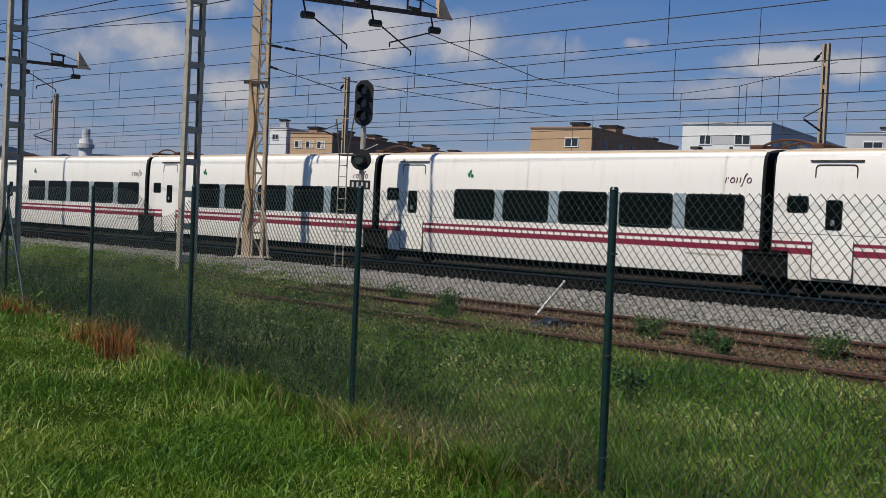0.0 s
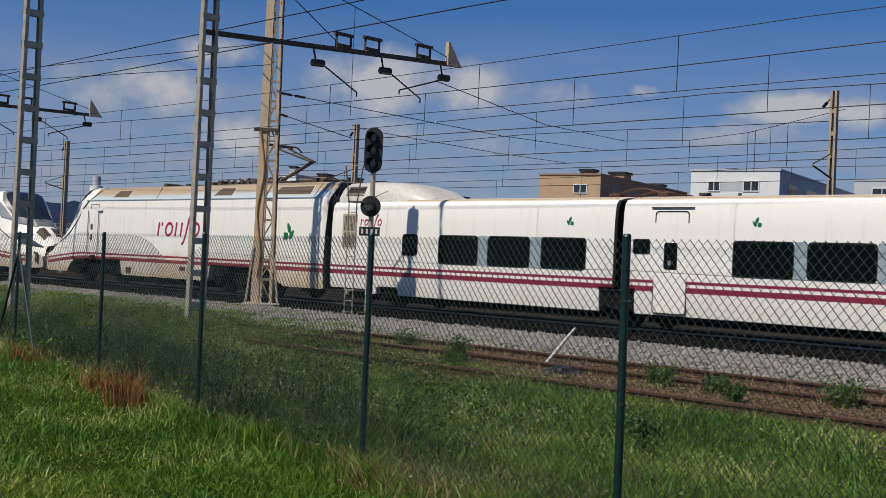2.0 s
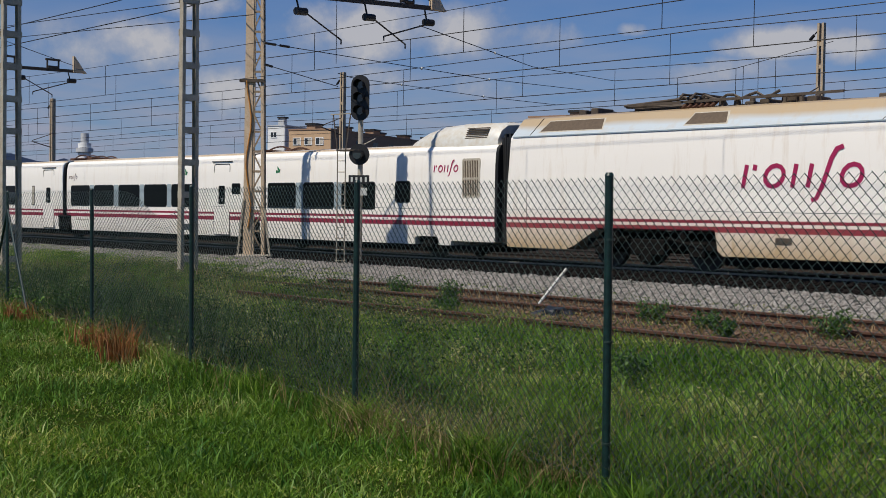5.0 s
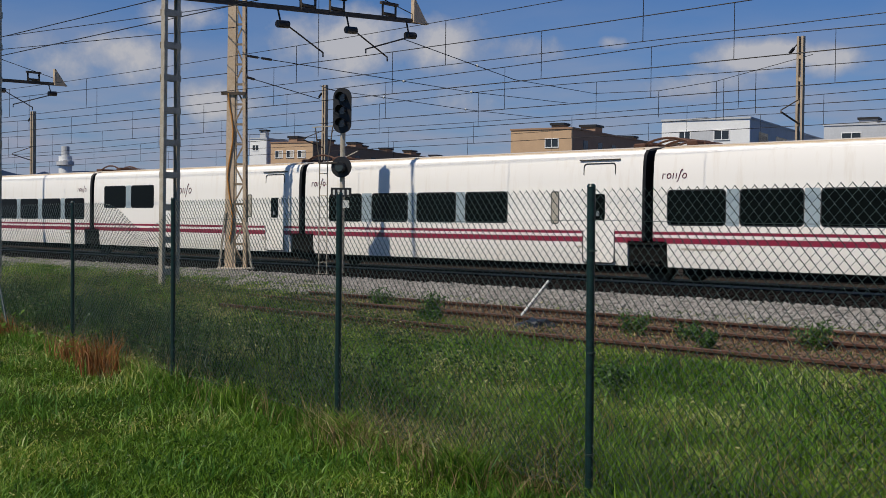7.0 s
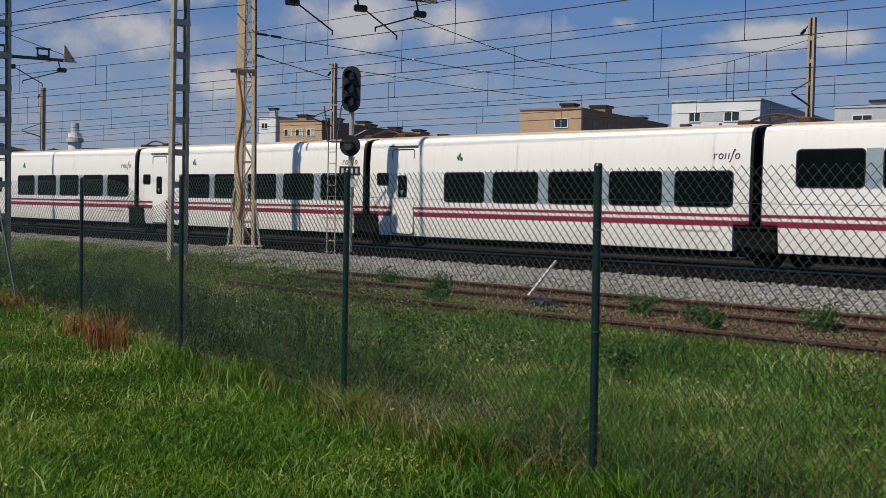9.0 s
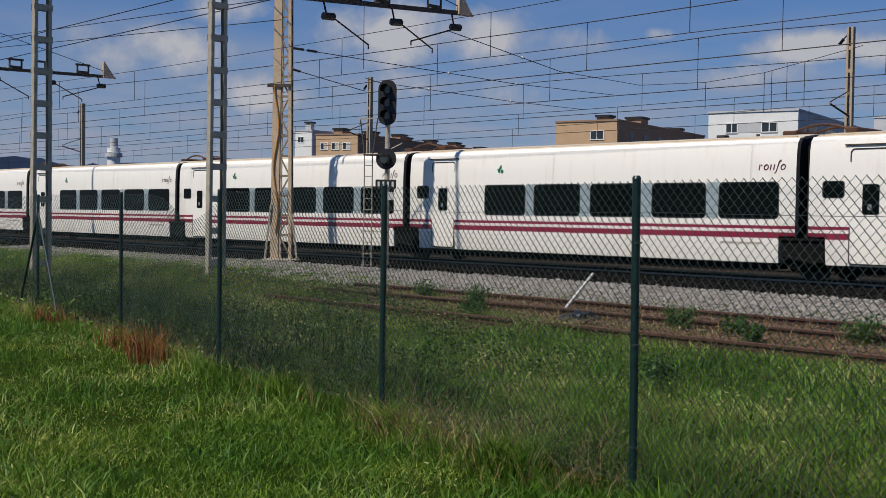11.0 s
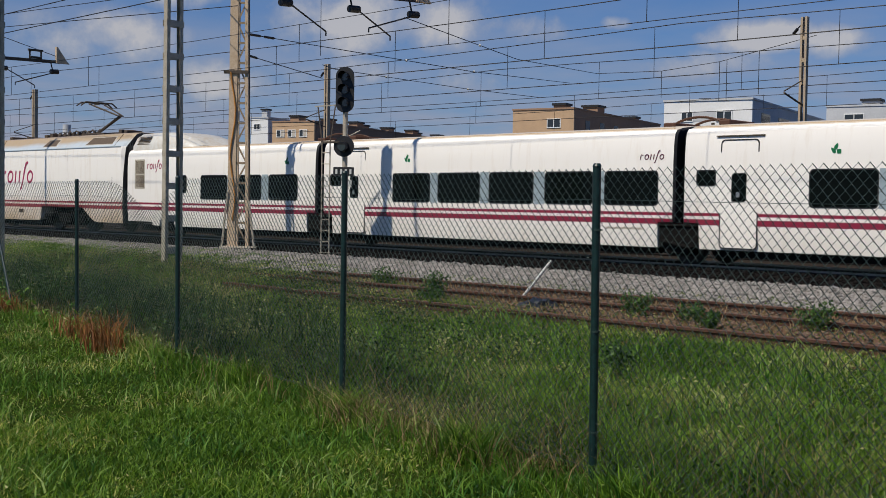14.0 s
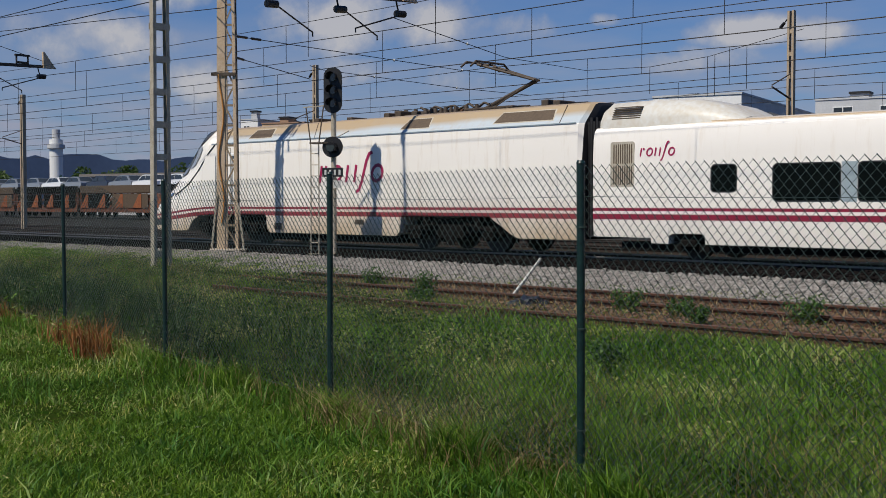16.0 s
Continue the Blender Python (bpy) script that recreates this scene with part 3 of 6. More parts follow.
def side_door(parent, x0, x1, side, z0=0.42, z1=2.92):
    y = side * 1.4705
    bm = bmesh.new()
    for a in (round_rect(x0, x1, z0, z1, 0.10),):
        inner = round_rect(x0 + 0.03, x1 - 0.03, z0 + 0.03, z1 - 0.03, 0.08)
        # the frame leans in with the upper wall
        lean = lambda z: y + side * 0.003 - side * max(0.0, z - 2.5) ** 2 * 0.11
        vo = [bm.verts.new((p[0], lean(p[1]), p[1])) for p in a]
        vi = [bm.verts.new((p[0], lean(p[1]), p[1])) for p in inner]
        for i in range(len(vo)):
            j = (i + 1) % len(vo)
            bm.faces.new((vo[i], vo[j], vi[j], vi[i]))
    d = part("door", bm, M_SEAL, parent, "white plug door with a dark seam")
    part("door_leaf", plate(bmesh.new(), round_rect(x0 + 0.03, x1 - 0.03, z0 + 0.03, 2.3, 0.06), y + side * 0.002, 0.01, side), M_LEAF, d)
    xm = (x0 + x1) / 2
    part("door_window", plate(bmesh.new(), round_rect(xm - 0.19, xm + 0.19, 1.50, 2.15, 0.06), y + side * 0.007, 0.012, side), M_GLASS, d)
    part("handle", plate(bmesh.new(), round_rect(xm - 0.07, xm + 0.02, 1.60, 1.72, 0.02), y + side * 0.012, 0.012, side), M_METAL, d)
    b = bmesh.new()
    beam(b, (x0 - 0.12, y - side * 0.02, 3.0), (x1 + 0.12, y - side * 0.02, 3.0), 0.05, 0.025)
    part("gutter", b, M_DKSTEEL, d)


def coach_shell(c, length, hump=False):
    secs = [(0.11, 1.40, 1.00, 3.30), (0.16, 1.455, 0.99, 3.34), (0.34, 1.47, 0.98, 3.36), (0.56, 1.47, 0.98, 3.36), (0.575, 1.47, 0.39, 3.36)]
    if hump:
        secs = [(0.11, 1.40, 0.54, 3.30), (0.16, 1.455, 0.53, 3.34), (0.34, 1.47, 0.52, 3.36), (1.85, 1.47, 0.52, 3.36), (1.87, 1.47, 0.39, 3.36)]
        secs += [(2.35, 1.47, 0.39, 3.36), (2.37, 1.47, 0.58, 3.36), (2.45, 1.47, 0.63, 3.36), (3.25, 1.47, 0.63, 3.36), (3.33, 1.47, 0.58, 3.36), (3.35, 1.47, 0.39, 3.36)]
    else:
        secs += [(0.8, 1.47, 0.39, 3.36)]
    secs += [(length - 0.575, 1.47, 0.39, 3.36), (length - 0.56, 1.47, 0.98, 3.36), (length - 0.34, 1.47, 0.98, 3.36), (length - 0.16, 1.455, 0.99, 3.34), (length - 0.11, 1.40, 1.00, 3.30)]
    part("body", loft(secs, coach_ring, True), [M_LIV, M_SEAL], c, smooth=28)
    # fold-up joint between the cars
    bm = bmesh.new()
    for k in range(5):
        x = length - 0.105 + k * 0.044
        w = 1.12 if k % 2 else 1.05
        box(bm, x, x + 0.034, -w, w, 0.75, 3.05 if k % 2 else 3.0)
    part("bellows", bm, M_SEAL, c, "dark folded rubber gangway")
    # equipment trunk and pipe along the floor
    bm = B(0.9, length - 0.9, -1.25, 1.25, 0.22, 0.40)
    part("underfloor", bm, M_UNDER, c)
    # roof line, seams and end cables
    bm = bmesh.new()
    for s in (-1, 1):
        beam(bm, (0.3, s * 1.19, 3.245), (length - 0.3, s * 1.19, 3.245), 0.05, 0.03)
    part("roof_rail", bm, M_TAN, c)
    bm = bmesh.new()
    for s in (-0.5, 0.35):
        prev = None
        for k in range(9):
            a = k / 8
            p = Vector((length - 0.75 + 1.5 * a, s - 0.15, 3.33 + 0.2 * math.sin(math.pi * a) ** 0.7))
            if prev is not None:
                tube(bm, prev, p, 0.03, 6)
            prev = p
    box(bm, length - 0.95, length - 0.6, -0.75, 0.45, 3.30, 3.42, 0.03)
    box(bm, length + 0.6, length + 0.9, -0.75, 0.45, 3.30, 3.44, 0.03)
    part("jumper_cable", bm, M_COPPER, c, "rust-brown jumper cables arching over the joint")


def make_coach(label, windows, zwin, door, small, logo, leaf, length=13.14, tall_small=False):
    c = thing("passenger_coach", label, "train coach", group="coaches of the train")
    coach_shell(c, length)
    for side in (-1, 1):
        y = side * 1.4705
        for a, b in windows:
            side_window(c, a, b, zwin[0], zwin[1], side)
        for (a, b), (d, e) in zip(windows, windows[1:]):
            part("pillar_panel", plate(bmesh.new(), round_rect(b + 0.035, d - 0.035, zwin[0] - 0.03, zwin[1] + 0.03, 0.01), y + side * 0.003, 0.01, side), M_PILLAR, c, "grey-blue panel between windows")
        side_door(c, door[0], door[1], side)
        if small:
            side_window(c, *small, side, M_SILVER if tall_small else None, "small_window", 0.05)
        if logo:
            brand_shapes(c, logo[0], logo[1], logo[2], logo[3], y + side * 0.002, M_DARKMAG, side)
        if leaf:
            leaf_mark(c, leaf[0], leaf[1], 0.24, y + side * 0.002, side)
        part("number_bar", plate(bmesh.new(), round_rect(length - 2.1, length - 0.95, 0.80, 0.86, 0.01), y - side * 0.012, 0.004, side), M_SILVER, c)
    running_gear(c, 13.14)
    return c


def make_end_coach():
    length = 11.5
    c = thing("end_coach", "white end coach with a roof fairing, grille and three windows", "train coach", group="coaches of the train")
    coach_shell(c, length, True)
    wins = ((5.08, 6.61), (7.03, 8.54), (8.98, 10.45))
    for side in (-1, 1):
        y = side * 1.4705
        for a, b in wins:
            side_window(c, a, b, 1.41, 2.2, side)
        for (a, b), (d, e) in zip(wins, wins[1:]):
            part("pillar_panel", plate(bmesh.new(), round_rect(b + 0.035, d - 0.035, 1.38, 2.23, 0.01), y + side * 0.003, 0.01, side), M_PILLAR, c)
        side_window(c, 3.53, 4.15, 1.62, 2.21, side, None, "small_window")
        bm = plate(bmesh.new(), round_rect(0.70, 1.40, 1.74, 2.84, 0.06), y + side * 0.004, 0.01, side)
        g = part("side_grille", bm, M_SILVER, c, "pale slatted ventilation grille")
        bm = bmesh.new()
        for k in range(9):
            x = 0.79 + k * 0.065
            box(bm, x, x + 0.03, y, y + side * 0.012, 1.80, 2.25)
            box(bm, x, x + 0.03, y, y + side * 0.012, 2.31, 2.78)
        part("slat", bm, M_GRILLE, g)
        brand_shapes(c, 1.57, 2.53, 2.47, 0.20, y + side * 0.002, M_MAGENTA, side)
        leaf_mark(c, 9.9, 2.62, 0.24, y + side * 0.002, side)
    # roof fairing that falls towards the coaches
    def hump_ring(w, b, h):
        return [(w * 0.99, b), (w * 0.97, b + 0.45 * (h - b)), (w * 0.86, b + 0.75 * (h - b)), (w * 0.66, b + 0.95 * (h - b)), (w * 0.35, h - 0.01), (0, h)]
    secs = [(0.24, 1.30, 3.0, 3.80), (0.38, 1.36, 3.0, 3.88), (1.7, 1.36, 3.0, 3.90), (2.7, 1.32, 3.02, 3.84), (3.4, 1.24, 3.05, 3.68), (3.8, 1.15, 3.1, 3.50), (4.05, 1.0, 3.15, 3.36)]
    part("roof_fairing", loft(secs, hump_ring), M_SILVERW, c, "pale grey roof fairing", smooth=35)
    for side in (-1, 1):
        bm = bmesh.new()
        for k in range(6):
            z = 3.42 + k * 0.055
            beam(bm, (0.62, side * (1.30 - k * 0.022), z), (1.45, side * (1.30 - k * 0.022), z), 0.05, 0.022)
        part("roof_grille", bm, M_GRILLE, c)
    for s in (-1, 1):
        part("wheel", tube(bmesh.new(), (2.85, s * 0.80, 0.40), (2.85, s * 0.93, 0.40), 0.40, 24), M_WHEEL, c)
    part("axle_frame", box(B(2.40, 3.30, -1.30, 1.30, 0.45, 0.62, 0.03), 2.62, 3.08, -1.38, 1.38, 0.3, 0.5, 0.04), M_UNDER, c)
    running_gear(c, 11.5)
    return c


M_SILVERW = mat("fairing_grey", (0.60, 0.60, 0.57), 0.45, vary=0.12, scale=0.8, color2=(0.50, 0.44, 0.34), coat=0.2)

NOSE = [  # metres from the rear of the body: half width, underside, top
    (15.9, 1.47, 0.95, 3.95), (16.4, 1.47, 0.93, 3.95), (16.65, 1.47, 0.92, 3.93), (16.9, 1.465, 0.90, 3.89), (17.1, 1.46, 0.82, 3.85), (17.3, 1.455, 0.72, 3.78), (17.6, 1.44, 0.40, 3.62), (18.0, 1.43, 0.38, 3.40),
    (18.35, 1.41, 0.38, 3.16), (18.7, 1.38, 0.38, 2.90), (19.05, 1.33, 0.38, 2.60), (19.4, 1.28, 0.38, 2.32), (19.7, 1.20, 0.38, 2.16), (20.0, 1.11, 0.39, 2.00),
    (20.35, 0.98, 0.40, 1.80), (20.7, 0.82, 0.43, 1.62), (20.8, 0.76, 0.46, 1.54)]


def nose_surface(x, s):
    """A point on the nose skin: x along the body, s from 0 at the sill to 1 at the roof's ridge."""
    cols = list(zip(*NOSE))
    w, b, h = (float(np.interp(x, cols[0], c)) for c in cols[1:])
    ring = loco_ring(w, b, h)
    d = [0]
    for p, q in zip(ring, ring[1:]):
        d.append(d[-1] + math.hypot(q[0] - p[0], q[1] - p[1]))
    s *= d[-1]
    return float(np.interp(s, d, [p[0] for p in ring])), float(np.interp(s, d, [p[1] for p in ring]))


def nose_share(x, z):
    """The share of the skin's length at which it reaches height z above the waist."""
    w, b, h = (float(np.interp(x, [r[0] for r in NOSE], [r[k] for r in NOSE])) for k in (1, 2, 3))
    ring = loco_ring(w, b, h)
    d = [0]
    for p, q in zip(ring, ring[1:]):
        d.append(d[-1] + math.hypot(q[0] - p[0], q[1] - p[1]))
    zs = np.maximum.accumulate([p[1] + 1e-5 * k for k, p in enumerate(ring)])
    return float(np.interp(z, zs, d)) / d[-1]


def by_height(pts):
    """An edge on the nose, from heights at places along it, as a function of x."""
    return lambda x: nose_share(x, float(np.interp(x, [p[0] for p in pts], [p[1] for p in pts])))


def nose_patch(xs, lo, hi, side, off, nx=14, ns=8):
    """A piece of skin laid a little proud of the nose. lo and hi: functions of x that give its edges."""
    bm = bmesh.new()
    g = []
    for i in range(nx + 1):
        x = xs[0] + (xs[1] - xs[0]) * i / nx
        row = []
        for j in range(ns + 1):
            s = lo(x) + (hi(x) - lo(x)) * j / ns
            y, z = nose_surface(x, s)
            row.append(bm.verts.new((x + off * 0.5, side * (y + off * 0.8), z + off * 0.4)))
        g.append(row)
    for i in range(nx):
        for j in range(ns):
            bm.faces.new((g[i][j], g[i + 1][j], g[i + 1][j + 1], g[i][j + 1]))
    return bm


def pantograph(parent, x, up):
    bm = bmesh.new()
    box(bm, x - 0.9, x + 0.9, -0.5, 0.5, 3.98, 4.04, 0.01)
    for s in (-0.45, 0.45):
        for q in (-0.7, 0.7):
            tube(bm, (x + q, s, 3.9), (x + q, s, 4.02), 0.06)
    if up:
        knee, head = (x - 1.35, 4.72), (x + 0.55, 5.28)
    else:
        knee, head = (x - 1.5, 4.16), (x + 0.8, 4.24)
    tube(bm, (x + 0.5, 0, 4.06), (knee[0], 0, knee[1]), 0.06)
    for s in (-0.10, 0.10):
        tube(bm, (knee[0], s, knee[1]), (head[0], s * 3.5, head[1]), 0.035)
    tube(bm, (x + 0.1, 0.12, 4.06), (knee[0] + 0.25, 0.12, knee[1] - 0.12), 0.02)
    for dx in (-0.18, 0.18):
        tube(bm, (head[0] + dx, -0.6, head[1] + 0.06), (head[0] + dx, 0.6, head[1] + 0.06), 0.03)
        for s in (-1, 1):
            tube(bm, (head[0] + dx, s * 0.6, head[1] + 0.06), (head[0] + dx, s * 0.82, head[1] - 0.10), 0.03)
    tube(bm, (head[0] - 0.2, 0, head[1]), (head[0] + 0.2, 0, head[1]), 0.03)
    part("pantograph", bm, M_DKSTEEL, parent, "raised single-arm pantograph" if up else "folded single-arm pantograph")


def make_power_car(label, up, open_hatch):
    c = thing("power_car", label, "locomotive", group="power cars")
    secs = [(0.18, 1.38, 0.44, 3.86), (0.23, 1.45, 0.43, 3.93), (0.33, 1.47, 0.42, 3.95), (2.3, 1.47, 0.42, 3.95), (2.55, 1.47, 0.52, 3.95), (3.3, 1.47, 0.97, 3.95),
            (6.72, 1.47, 0.97, 3.95), (6.80, 1.47, 0.52, 3.95), (6.95, 1.47, 0.40, 3.95), (12.9, 1.47, 0.40, 3.95), (13.02, 1.47, 0.52, 3.95), (13.1, 1.47, 0.97, 3.95)] + NOSE
    if not open_hatch:
        secs += [(21.1, 0.60, 0.50, 1.44), (21.35, 0.46, 0.58, 1.30), (21.5, 0.26, 0.68, 1.12)]
    part("body", loft(secs, loco_ring, True, False), [M_LOCO, M_SEAL], c, smooth=24)
    # black box added so that the space below the skirt goes dark
    part("underfloor", B(6.9, 13.0, -1.3, 1.3, 0.18, 0.7, 0.05), M_UNDER, c)
    bm = bmesh.new()
    for k in range(5):
        box(bm, -0.2 + k * 0.085, -0.13 + k * 0.085, -1.2, 1.2, 0.5, 3.5 if k % 2 else 3.4)
    part("bellows", bm, M_SEAL, c, "dark folded rubber gangway")
    for xc in (4.8, 15.2):
        bm = bmesh.new()
        for s in (-1, 1):
            beam(bm, (xc - 1.9, s * 1.22, 0.62), (xc + 1.9, s * 1.22, 0.62), 0.14, 0.22)
            box(bm, xc - 0.5, xc + 0.5, s * 1.25 - 0.15, s * 1.25 + 0.15, 0.35, 0.75, 0.03)
            for q in (-1.4, 1.4):
                box(bm, xc + q - 0.22, xc + q + 0.22, s * 1.28 - 0.12, s * 1.28 + 0.12, 0.32, 0.70, 0.04)
                tube(bm, (xc + q * 0.7, s * 1.3, 0.6), (xc + q * 0.7, s * 1.3, 1.0), 0.12, 10)
                tube(bm, (xc + q * 0.4, s * 1.38, 0.78), (xc + q * 1.15, s * 1.38, 0.55), 0.045)
            box(bm, xc - 0.16, xc + 0.16, s * 1.36, s * 1.42, 0.18, 0.55, 0.02)
        box(bm, xc - 1.7, xc + 1.7, -1.0, 1.0, 0.4, 0.9)
        b = part("bogie", bm, M_UNDER, c)
        for q in (-1.4, 1.4):
            for s in (-1, 1):
                bm = bmesh.new()
                tube(bm, (xc + q, s * 0.78, 0.5), (xc + q, s * 0.94, 0.5), 0.5, 28)
                tube(bm, (xc + q, s * 0.94, 0.5), (xc + q, s * 1.02, 0.5), 0.16, 12)
                part("wheel", bm, M_WHEEL, b)
    for side in (-1, 1):
        y = side * 1.4705
        brand_shapes(c, 7.46, 10.30, 1.98, 0.52, y + side * 0.002, M_MAGENTA, side)
        if up and open_hatch:
            leaf_mark(c, 2.05, 2.15, 0.60, y + side * 0.002, side)
        # cab door with rails
        bm = bmesh.new()
        inner, outer = round_rect(14.97, 15.62, 1.13, 3.20, 0.05), round_rect(14.95, 15.64, 1.11, 3.22, 0.06)
        vo = [bm.verts.new((p[0], y + side * (0.003 - 0.021 * max(0, p[1] - 2.2)), p[1])) for p in outer]
        vi = [bm.verts.new((p[0], y + side * (0.003 - 0.021 * max(0, p[1] - 2.2)), p[1])) for p in inner]
        for i in range(len(vo)):
            j = (i + 1) % len(vo)
            bm.faces.new((vo[i], vo[j], vi[j], vi[i]))
        d = part("cab_door", bm, M_DKSTEEL, c)
        for xx in (14.86, 15.72):
            part("grab_rail", tube(bmesh.new(), (xx, y + side * 0.05, 1.15), (xx, y + side * 0.05, 2.95), 0.022), M_METAL, d)
        for zz in (2.15, 1.72):
            part("handle", plate(bmesh.new(), round_rect(15.40, 15.58, zz, zz + 0.26, 0.07), y + side * 0.004, 0.01, side), M_DKSTEEL, d)
        part("mirror_housing", B(14.62, 14.95, y - 0.06 if side < 0 else y, y if side < 0 else y + 0.06, 2.92, 3.02, 0.02), M_WHITE, c)
        part("step", B(15.1, 15.5, min(y, y + side * 0.03), max(y, y + side * 0.03), 1.03, 1.12), M_UNDER, c)
        part("hatch", plate(bmesh.new(), round_rect(12.2, 12.6, 0.50, 0.72, 0.03), y - side * 0.012, 0.01, side), M_DKSTEEL, c)
        part("hatch", plate(bmesh.new(), round_rect(8.3, 8.7, 0.72, 0.86, 0.02), y - side * 0.004, 0.01, side), M_DKSTEEL, c)
        # roof slope grilles
        def on_slope(z):
            return side * (1.47 * float(np.interp(z, (3.40, 3.88), (0.94, 0.62))) + 0.012)
        for a, b in ((1.25, 3.28), (5.75, 6.88), (12.95, 14.15)):
            bm = bmesh.new()
            vs = [bm.verts.new((x, on_slope(z), z)) for x, z in ((a, 3.50), (b, 3.50), (b - 0.12, 3.78), (a + 0.12, 3.78))]
            bm.faces.new(vs)
            ring = [bm.verts.new((x, on_slope(z) - side * 0.02, z)) for x, z in ((a - 0.07, 3.45), (b + 0.07, 3.45), (b - 0.06, 3.82), (a + 0.06, 3.82))]
            for i in range(4):
                j = (i + 1) % 4
                bm.faces.new((vs[i], vs[j], ring[j], ring[i])).material_index = 1
            part("roof_grille", bm, [M_GRILLE, M_SILVER], c, "brown roof ventilation grille")
        # seams
        for xx in (0.96, 10.66):
            bm = bmesh.new()
            beam(bm, (xx, side * 1.47 * 0.945, 3.39), (xx + (0.35 if xx > 5 else 0.1), side * 1.47 * 0.63, 3.88), 0.02, 0.012)
            part("roof_seam", bm, M_DKSTEEL, c)
        part("body_seam", B(0.955, 0.97, min(y, y + side * 0.003), max(y, y + side * 0.003), 0.4, 2.2), M_DKSTEEL, c)
        bm = bmesh.new()
        beam(bm, (0.4, side * 1.43, 3.375), (16.1, side * 1.43, 3.375), 0.02, 0.025)
        part("cant_rail", bm, M_PILLAR, c)
        # nose: side window, lamp, seam and cowl
        part("cab_side_window", nose_patch((16.80, 18.06), by_height(((16.80, 3.22), (17.0, 2.92), (17.3, 2.68), (18.06, 2.53))),
                                           by_height(((16.80, 3.26), (16.92, 3.34), (17.07, 3.36), (18.06, 2.56))), side, 0.03, 20), M_SKYGLASS, c, "pointed cab side window, pale with a painted sky reflection")
        part("head_lamp", nose_patch((18.92, 20.45), by_height(((18.92, 1.64), (19.2, 1.48), (19.6, 1.40), (20.45, 1.33))),
                                     by_height(((18.92, 1.70), (19.1, 1.74), (19.5, 1.70), (20.45, 1.36))), side, 0.03, 20), M_LAMP, c, "slanted dark head lamp cluster")
        bm = bmesh.new()
        prev = None
        run = ((15.55, 3.93), (15.62, 3.75), (15.75, 3.5), (15.9, 3.33), (16.2, 3.08), (16.55, 2.82), (17.0, 2.46), (17.6, 2.04), (18.2, 1.78), (18.7, 1.62))
        for x, z in run:
            yy, zz = nose_surface(x, nose_share(x, z))
            p = Vector((x, side * (yy + 0.016), zz + 0.012))
            if prev is not None:
                beam(bm, prev, p, 0.026, 0.026)
            prev = p
        part("nose_seam", bm, M_SEAL, c)
        bm = bmesh.new()
        prev = None
        for k in range(7):
            yy, zz = nose_surface(18.25, nose_share(18.25, 0.45 + 1.3 * k / 6))
            p = Vector((18.25, side * (yy + 0.012), zz))
            if prev is not None:
                beam(bm, prev, p, 0.014, 0.014)
            prev = p
        part("skirt_seam", bm, M_PILLAR, c)
        g = part("hood_grille", nose_patch((19.55, 20.25), lambda x: 0.74, lambda x: 0.95, side, 0.012, 6, 4), M_GRILLE, c)
        for k in range(4):
            part("slat", nose_patch((19.62 + 0.16 * k, 19.67 + 0.16 * k), lambda x: 0.75, lambda x: 0.94, side, 0.022, 1, 4), M_SEAL, g)
    # windscreen and its grey surround, across the ridge
    part("screen_surround", screen_sheet(16.62, 19.40, ((16.62, 3.86), (17.0, 3.50), (17.67, 2.96), (18.36, 2.40), (19.40, 2.28)), 0.030), M_SURROUND, c, "dark grey windscreen surround", smooth=40)
    part("windscreen", screen_sheet(16.92, 19.02, ((16.92, 3.78), (17.5, 3.30), (18.24, 2.72), (19.02, 2.60)), 0.042), M_SCREEN, c, "sloping dark windscreen", smooth=40)
    bm = bmesh.new()
    beam(bm, (19.2, -0.1, 2.60), (18.6, -0.55, 2.98), 0.035, 0.025)
    part("wiper", bm, M_SEAL, c)
    # coupler
    bm = bmesh.new()
    if open_hatch:
        box(bm, 20.6, 20.98, -0.50, 0.50, 0.50, 1.30, 0.08)
        tube(bm, (20.4, 0, 0.95), (21.02, 0, 0.95), 0.12)
        part("coupler", bm, M_SEAL, c, "dark automatic coupler in its shroud")
        for s in (-1, 1):
            part("hatch_flap", plate(bmesh.new(), [(20.24, 0.72), (20.62, 0.70), (20.62, 1.10), (20.24, 1.14)], s * 0.95, 0.05, s), M_GRILLE, c, "folded-out nose hatch")
        part("hatch_opening", plate_x(20.805, 0.62, 0.55, 1.42), M_SEAL, c)
    # roof gear
    bm = bmesh.new()
    box(bm, 1.5, 7.5, -0.55, 0.55, 3.90, 3.97, 0.01)
    for x in (1.9, 2.3, 6.9, 7.3, 8.0, 8.5, 10.2, 11.8):
        part("roof_box", B(x - 0.12, x + 0.12, -0.35, 0.35, 3.93, 4.06 + 0.04 * (int(x * 10) % 3), 0.02), M_DKSTEEL, c)
    for x in (5.9, 6.3, 6.7):
        for s in (-0.5, 0.2):
            tube(bm, (x, s, 3.95), (x, s, 4.15), 0.07, 8, 0.05)
    tube(bm, (5.9, -0.5, 4.14), (8.3, -0.45, 4.12), 0.03)
    for k in range(9):
        x = 5.2 + 0.42 * k
        tube(bm, (x, -0.15, 3.95), (x, -0.15, 4.20), 0.09, 8, 0.06)
    beam(bm, (3.6, -0.6, 4.10), (9.4, -0.6, 4.13), 0.06, 0.06)
